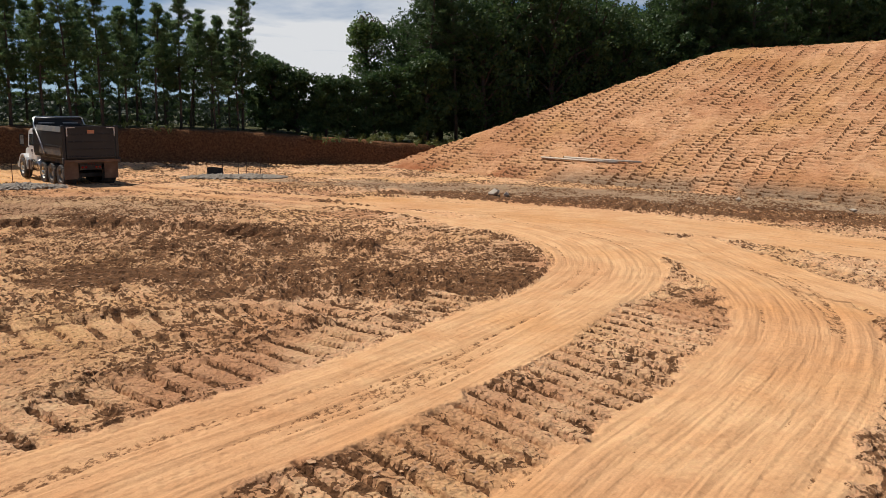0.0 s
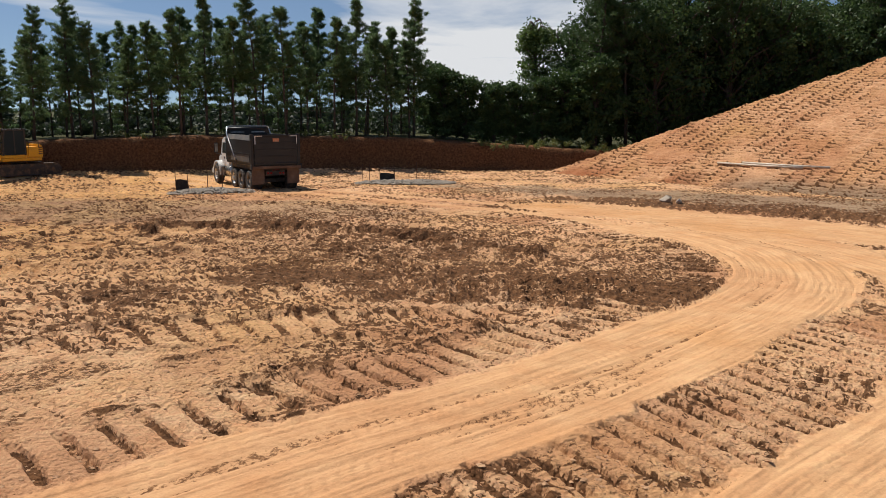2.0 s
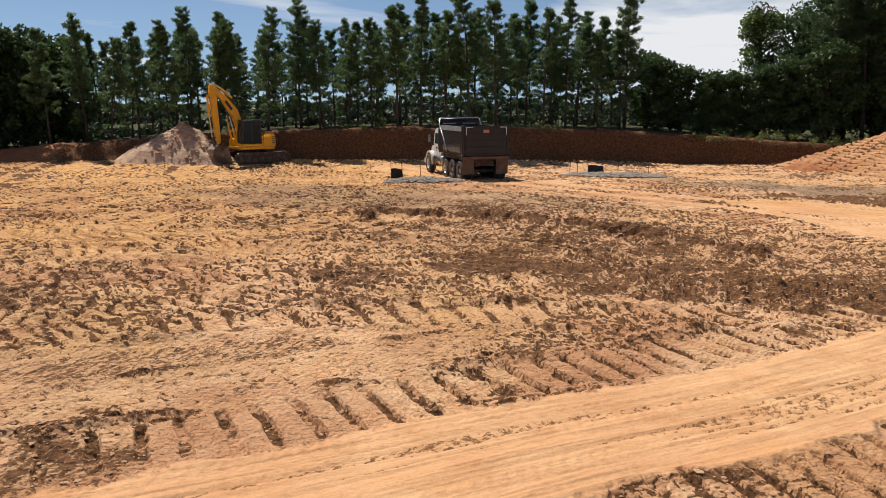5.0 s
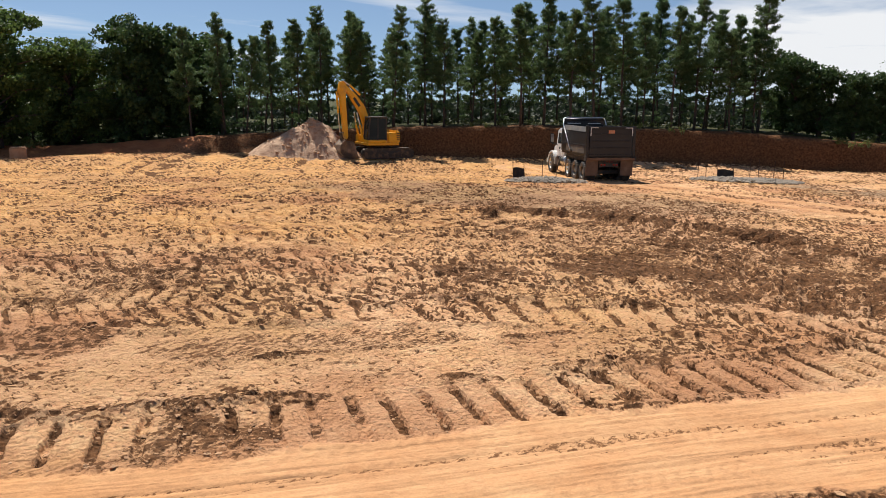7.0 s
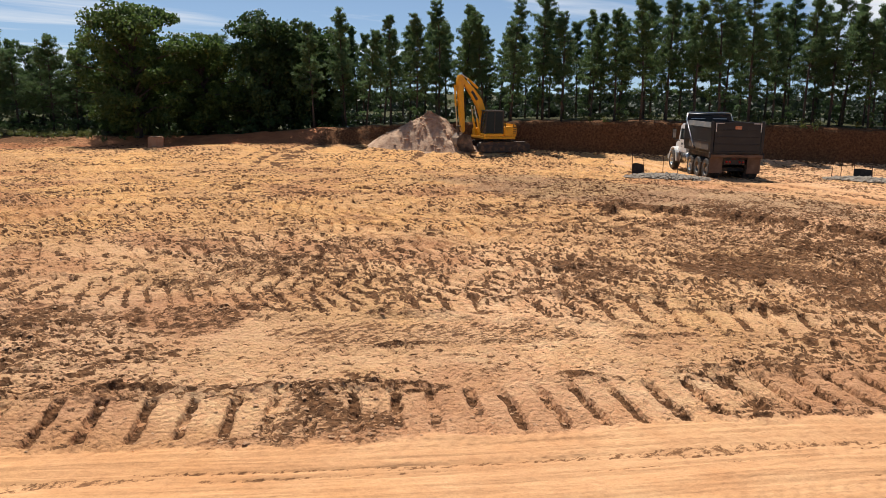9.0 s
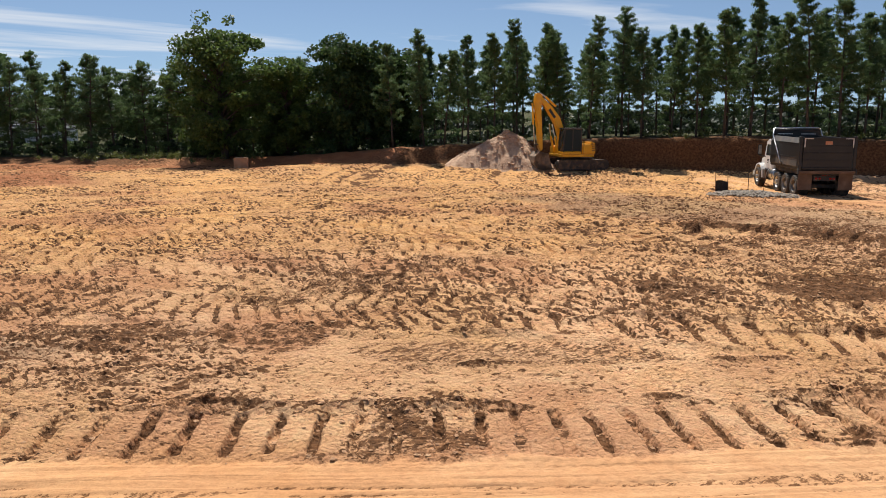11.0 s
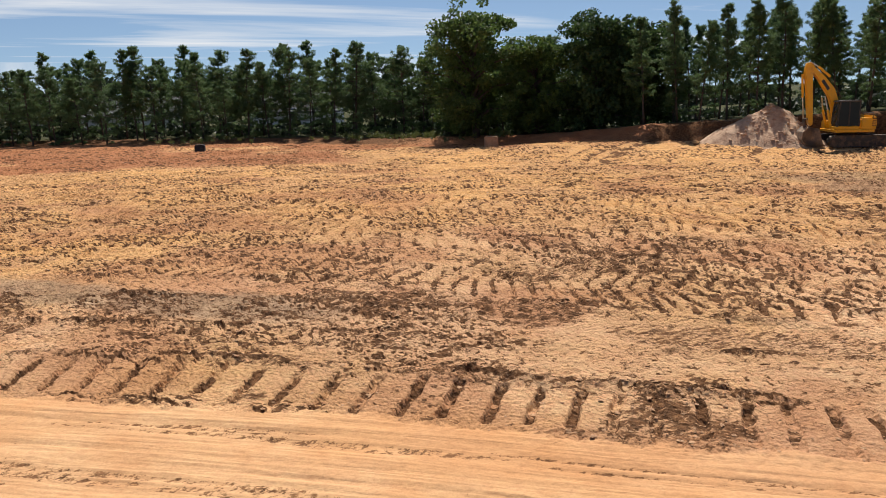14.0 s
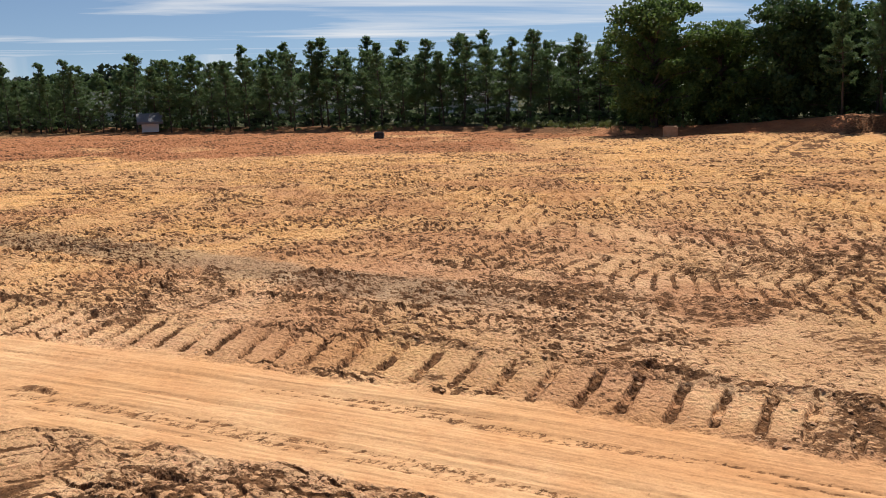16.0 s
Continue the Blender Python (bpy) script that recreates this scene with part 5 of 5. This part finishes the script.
    part("arm_ram", tube(bmesh.new(), [(0.02, 1.25, 4.35), (0.02, 2.0, 4.98)], 0.075, 10), YELLOW, e)
    part("arm_rod", tube(bmesh.new(), [(0.02, 2.0, 4.98), (0.02, 2.46, 5.26)], 0.04, 8), CHROME, e)
    part("bucket_ram", tube(bmesh.new(), [(0.02, 2.96, 4.55), (0.02, 2.86, 3.1)], 0.07, 10), YELLOW, e)
    part("bucket_rod", tube(bmesh.new(), [(0.02, 2.86, 3.1), (0.02, 2.74, 1.75)], 0.04, 8), CHROME, e)
    part("bucket_link", beam(bmesh.new(), [(0.02, 2.30, 1.75), (0.02, 2.74, 1.75), (0.02, 2.62, 1.20)], 0.26, 0.10), TRACKSTEEL, e)
    bucket = part("bucket", slab(bmesh.new(), [(1.95, 1.15), (2.60, 1.28), (2.92, 0.95), (2.98, 0.50), (2.72, 0.10), (2.20, -0.02), (1.62, 0.06), (1.58, 0.14), (2.10, 0.30), (2.40, 0.62), (2.02, 1.05)], -0.60, 0.62, 0.02), BUCKETSTEEL, e, "worn clay-stained steel bucket")
    for s in (-0.60, 0.60):
        part("bucket_cheek", slab(bmesh.new(), [(1.95, 1.15), (2.60, 1.27), (2.90, 0.95), (2.96, 0.5), (2.72, 0.12), (2.2, 0.0), (1.62, 0.08)], s, s + 0.03), BUCKETSTEEL, bucket)
    for k in range(5):
        x = -0.54 + 0.27 * k
        part("tooth", slab(bmesh.new(), [(1.68, 0.04), (1.68, 0.15), (1.40, 0.10)], x, x + 0.11), BUCKETSTEEL, bucket)
    part("hose", tube(bmesh.new(), [(0.10, 0.62, 2.4), (0.10, 0.50, 3.1), (0.10, 0.95, 3.95), (0.10, 1.7, 4.62), (0.10, 2.2, 5.08)], 0.03, 6), CHASSIS, e)
    part("handrail", tube(bmesh.new(), [(-1.2, -0.4, 1.75), (-1.2, -0.4, 2.1), (-1.2, -1.0, 2.1), (-1.2, -1.0, 1.75)], 0.02, 6), CHASSIS, e)
    return e


build_excavator(pose(-33.12, 39.5, ground_at(-33.12, 39.5) - 0.03, 0, 0, 152) @ Matrix.Scale(0.90, 4))


# ---- spoil, gravel, stones and small site things ----
SPOIL = plain("dry grey-brown spoil", (0.58, 0.385, 0.25), 0.95, worn=(0.40, 0.24, 0.15), scale=1.5, lo=0.42, hi=0.6, fine=0.3, relief=0.08)
STONE = plain("grey crushed stone", (0.34, 0.29, 0.23), 0.85, worn=(0.24, 0.18, 0.125), scale=9, fine=0.25)
CLOD = plain("dry clay clod", (0.60, 0.35, 0.185), 0.95, worn=(0.42, 0.225, 0.115), scale=4, lo=0.35, hi=0.6, relief=0.03)
PALEROCK = plain("pale rock", (0.5, 0.42, 0.33), 0.9, worn=(0.35, 0.25, 0.17), scale=3, relief=0.03)
CONCRETE = plain("clay-stained concrete", (0.46, 0.27, 0.15), 0.9, worn=(0.36, 0.17, 0.085), scale=2, relief=0.01)
FABRIC = plain("black silt fabric", (0.018, 0.018, 0.02), 0.9, worn=(0.06, 0.05, 0.04), scale=4)
RUST = plain("rusty steel bar", (0.12, 0.06, 0.04), 0.8, 0.4)
PIPE = plain("pale plastic pipe", (0.62, 0.55, 0.45), 0.5, worn=(0.45, 0.33, 0.22), scale=2)


def lumps(name, spots, rng, mat, flat=0.7):
    """Angular lumps at (x, y, z, size), as one mesh."""
    base = np.array([(1, 0, 0), (-1, 0, 0), (0, 1, 0), (0, -1, 0), (0, 0, 1), (0, 0, -1), (.6, .6, .55), (-.6, .6, .5), (.6, -.6, .5), (-.6, -.6, .55)], float)
    face = [(4, 6, 0), (4, 0, 8), (4, 8, 3), (4, 3, 9), (4, 9, 1), (4, 1, 7), (4, 7, 2), (4, 2, 6), (6, 2, 0), (8, 0, 3), (9, 3, 1), (7, 1, 2), (5, 0, 2), (5, 3, 0), (5, 1, 3), (5, 2, 1)]
    n = len(spots)
    s = np.array(spots)
    pts = base[None] * rng.uniform(0.65, 1.3, (n, 10, 1)) * s[:, None, 3:4] * rng.uniform(0.7, 1.3, (n, 1, 3))
    pts[:, :, 2] *= flat
    a = rng.uniform(0, 6.28, (n, 1))
    x, y = pts[:, :, 0] * np.cos(a) - pts[:, :, 1] * np.sin(a), pts[:, :, 0] * np.sin(a) + pts[:, :, 1] * np.cos(a)
    pts = np.stack([x, y, pts[:, :, 2]], -1) + s[:, None, :3]
    faces = (np.array(face)[None] + 10 * np.arange(n)[:, None, None]).reshape(-1, 3)
    me = bpy.data.meshes.new(name)
    me.from_pydata(pts.reshape(-1, 3).tolist(), [], faces.tolist())
    me.update()
    me.materials.append(mat)
    return me


def scatter_clods():
    """Loose clods over the churned ground, thick by the road edges and the tyre bands."""
    rng = np.random.default_rng(5)
    n = 110000
    r = 6.0 * (42 / 6.0) ** rng.uniform(0, 1, n)
    a = np.radians(rng.uniform(-30, 108, n) + 90)
    x, y = r * np.cos(a), r * np.sin(a)
    z, road, damp_shade, grey, red = surface(x, y)
    want = np.clip(0.10 + 0.9 * damp_shade + 0.35 * grey, 0, 1) * (1 - road) ** 2 * smooth(fbm(x * 0.8, y * 0.8, 601, 3), 0.35, 0.62)
    keep = rng.uniform(0, 1, n) < want * 0.4
    x, y, z, r = x[keep], y[keep], z[keep], r[keep]
    size = 0.008 + 0.028 * rng.uniform(0, 1, len(x)) ** 4 + 0.0006 * r
    me = lumps("loose_clods", np.stack([x, y, z + 0.2 * size, size], -1), rng, CLOD, 0.4)
    tagged(new("loose_clods", me), "loose brown clay clods over the yard", "clods", kind="stuff")


scatter_clods()


def spoil_pile(cx, cy, r, h):
    rng = np.random.default_rng(9)
    us, an = np.linspace(0, 1.15, 60), np.linspace(0, 2 * np.pi, 140, endpoint=False)
    u, a = np.meshgrid(us, an, indexing="ij")
    lobe = 1 + 0.16 * np.sin(2 * a + 0.5) + 0.1 * np.sin(3 * a + 2)
    x, y = cx + r * lobe * u * np.cos(a), cy + r * lobe * u * np.sin(a)
    z = h * np.maximum(0, 1 - u**1.15) * (0.85 + 0.3 * fbm(x * 0.6, y * 0.6, 701, 3)) + 0.45 * (fbm(x * 1.3, y * 1.3, 711, 4, 0.55) - 0.5) * smooth(1.1 - u, 0, 0.3)
    z = z + lie(x, y) - 0.06 - 0.25 * smooth(u, 1.0, 1.15)
    me = grid_mesh("dirt_mound", np.stack([x, y, z], -1).reshape(-1, 3), quad_index(len(us), len(an), True), SPOIL)
    pile = tagged(new("dirt_mound", me), "heap of dry grey-brown clay and rubble", "dirt heap")
    k = rng.integers(0, z.size, 900)
    size = 0.03 + 0.12 * rng.uniform(0, 1, 900) ** 4
    lump = new("rubble", lumps("rubble", np.stack([x.ravel()[k], y.ravel()[k], z.ravel()[k] + 0.1 * size, size], -1), rng, SPOIL, 0.6))
    lump.parent = pile
    tagged(lump, kind="stuff")


spoil_pile(-37.3, 37.9, 3.3, 2.3)


def gravel_bed(cx, cy, rx, ry, turn, n, seed, label):
    rng = np.random.default_rng(seed)
    u, a = np.sqrt(rng.uniform(0, 1, n)), rng.uniform(0, 6.28, n)
    px, py = rx * u * np.cos(a), ry * u * np.sin(a)
    c, s = math.cos(radians(turn)), math.sin(radians(turn))
    x, y = cx + px * c - py * s, cy + px * s + py * c
    z = surface(x, y)[0]
    size = rng.uniform(0.035, 0.10, n)
    me = lumps("gravel_bed", np.stack([x, y, z + 0.14 * (1 - u**2) + 0.3 * size, size], -1), rng, STONE)
    tagged(new("gravel_bed", me), label, "gravel", kind="stuff")


gravel_bed(-17.8, 33.3, 1.9, 0.9, 35, 1500, 1, "bed of grey crushed stone round the inlet stakes")
gravel_bed(-10.8, 41.4, 2.7, 1.1, 20, 2000, 2, "bed of grey crushed stone round the far inlet")


def inlet_guard(spots, board, label):
    """Rusty stakes round a drain inlet, with a strip of black silt fabric."""
    x0, y0 = spots[0]
    base = ground_at(x0, y0)
    g = thing("inlet_guard", pose(x0, y0, base), label, "inlet guard")
    rng = random.Random(len(spots))
    for x, y in spots:
        h = rng.uniform(1.0, 1.2)
        part("stake", tube(bmesh.new(), [(x - x0, y - y0, -0.2), (x - x0 + rng.uniform(-.05, .05), y - y0, h)], 0.016, 6), RUST, g)
    (ax, ay), (bx, by) = board
    bm = bmesh.new()
    cols = []
    for k in range(9):
        f = k / 8
        sag = 0.05 * math.sin(f * 7)
        cols.append([bm.verts.new((ax + (bx - ax) * f - x0 + o, ay + (by - ay) * f - y0 + o, z + (0.03 * math.sin(5 * f) if z > 0.3 else 0))) for z, o in ((-0.05, sag), (0.25, sag * 0.5), (0.52, 0.0))])
    for a, b in zip(cols[:-1], cols[1:]):
        for i in range(2):
            bm.faces.new((a[i], b[i], b[i + 1], a[i + 1]))
    fab = part("silt_fabric", bm, FABRIC, g, "strip of black silt fabric")
    fab.modifiers.new("thick", "SOLIDIFY").thickness = 0.02
    return g


inlet_guard([(-20.2, 34.4), (-19.75, 34.7), (-18.95, 35.1), (-18.35, 35.4)], ((-20.2, 34.4), (-19.75, 34.7)), "four rusty stakes with black silt fabric in gravel")
inlet_guard([(-13.2, 41.2), (-12.9, 41.6), (-12.3, 41.6), (-11.6, 42.0), (-10.9, 42.4), (-10.6, 42.9), (-9.8, 42.6), (-9.4, 43.0)], ((-12.3, 41.6), (-11.6, 42.0)), "rusty stakes with black silt fabric round far inlet")


def inlet_box(x, y, turn, w, h, mat, name, label):
    b = bmesh.new()
    slab(b, [(-w / 2, -0.1), (w / 2, -0.1), (w / 2 - 0.02, h), (-w / 2 + 0.12, h)], -w / 2, w / 2, 0.03)
    o = part(name, b, mat, None, "", pose(x, y, ground_at(x, y), 0, 0, turn))
    part("lid", box(bmesh.new(), -w / 2 + 0.05, w / 2 - 0.05, -w / 2 + 0.12, w / 2 - 0.05, h + 0.003, h + 0.05, 0.01), mat, o)
    return tagged(o, label, "drain box")


inlet_box(-47.9, 24.4, 60, 0.9, 0.62, CONCRETE, "drain_box", "clay-stained concrete drain box below the bank")
inlet_box(-60.0, 7.4, 75, 0.7, 0.45, FABRIC, "drain_box", "dark fabric-wrapped drain box on red clay")


def on_mound(x, y):
    return ground_at(x, y) - 0.13 + float(mound_height(np.array([x]), np.array([y]))[0][0])


for (ax, ay), (bx, by) in (((5.6, 46.6), (9.3, 43.3)), ((6.8, 45.8), (10.4, 42.6))):
    a, b = Vector((ax, ay, on_mound(ax, ay) + 0.08)), Vector((bx, by, on_mound(bx, by) + 0.08))
    o = part("pipe", tube(bmesh.new(), [(0, 0, 0), (b - a) * 0.5 + Vector((0, 0, -0.02)), b - a], 0.055, 10), PIPE, None, "pale plastic pipe lying on the fill slope", Matrix.Translation(a), True)
    tagged(o, category="pipe", group="pipes on the slope")

for x, y, s in ((2.1, 33.4, 0.24), (2.6, 33.1, 0.15), (19.5, 36, 0.2), (15.5, 30.2, 0.16), (21.5, 33.5, 0.22), (12.4, 33.6, 0.14)):
    rng = np.random.default_rng(int(x * 10))
    o = new("rock", lumps("rock", [(0, 0, s * 0.3, s)], rng, PALEROCK))
    o.location = (x, y, ground_at(x, y) + 0.02)
    tagged(o, "pale angular rock at the foot of the slope", "rock", "rocks")


# ---- houses far behind the pines ----
SIDING = plain("white house siding", (0.72, 0.72, 0.70), 0.7)
ROOF = plain("grey shingle roof", (0.16, 0.16, 0.165), 0.9, worn=(0.22, 0.21, 0.20), scale=1.0)


def house(x, y, turn, w, d, h, name="house", label="white-sided house with a grey roof behind trees", base=-0.4):
    o = thing(name, pose(x, y, base, 0, 0, turn), label, name)
    wall = part("wall", slab(bmesh.new(), [(-d / 2, 0), (d / 2, 0), (d / 2, h), (0, h + d * 0.32), (-d / 2, h)], -w / 2, w / 2), SIDING, o)
    for s in (-1, 1):
        part("roof", slab(bmesh.new(), [(0, h + d * 0.32 + 0.05), (s * (d / 2 + 0.4), h - 0.2), (s * (d / 2 + 0.4), h), (0, h + d * 0.32 + 0.25)], -w / 2 - 0.4, w / 2 + 0.4), ROOF, o)
    for x0 in (-w * 0.3, 0.0, w * 0.3) if w > 5 else ():
        win = part("window", box(bmesh.new(), x0 - 0.5, x0 + 0.5, -d / 2 - 0.04, -d / 2 - 0.01, 1.0, 2.3, 0.01), WHITEPAINT, wall)
        part("pane", box(bmesh.new(), x0 - 0.42, x0 + 0.42, -d / 2 - 0.06, -d / 2 - 0.045, 1.08, 2.22), DARKGLASS, win)


house(-106, 6, 80, 11, 6, 1.9)
house(-101, 25, 65, 11, 6, 1.9)
house(-114, -19, 95, 10, 6, 1.9)
# undersized shed added in place of a white house end behind the pines
house(-81.5, -11.4, 98, 1.5, 1.6, 0.95, "shed", "small white stand-in for a house end among the pines", ground_at(-81.5, -11.4) + 0.15)


def weeds(spots, seed):
    rng = np.random.default_rng(seed)
    clumps = [(x + rng.normal(0, s), y + rng.normal(0, s), shelf_at(x, y) + 0.12 + rng.uniform(0, 0.25), rng.uniform(0.15, 0.35)) for x, y, s, n in spots for _ in range(n)]
    me = leaf_cloud("weeds", clumps, 26, 0.30, 0.12, 0.7, rng, -0.8, True)
    me.materials.append(WEED)
    tagged(new("weeds", me), "tufts of green weeds along the bank top", "weeds", kind="stuff")


weeds([(-58.5, 24, 1.2, 40), (-62, 20.5, 1.5, 40), (-54, 28, 1.5, 30), (-70, 10, 2, 40), (-40, 43.5, 2, 24), (-30, 48, 2.5, 24), (-20, 52, 2.5, 24), (-6, 57, 2.5, 60), (0, 61, 2.5, 60)], 4)
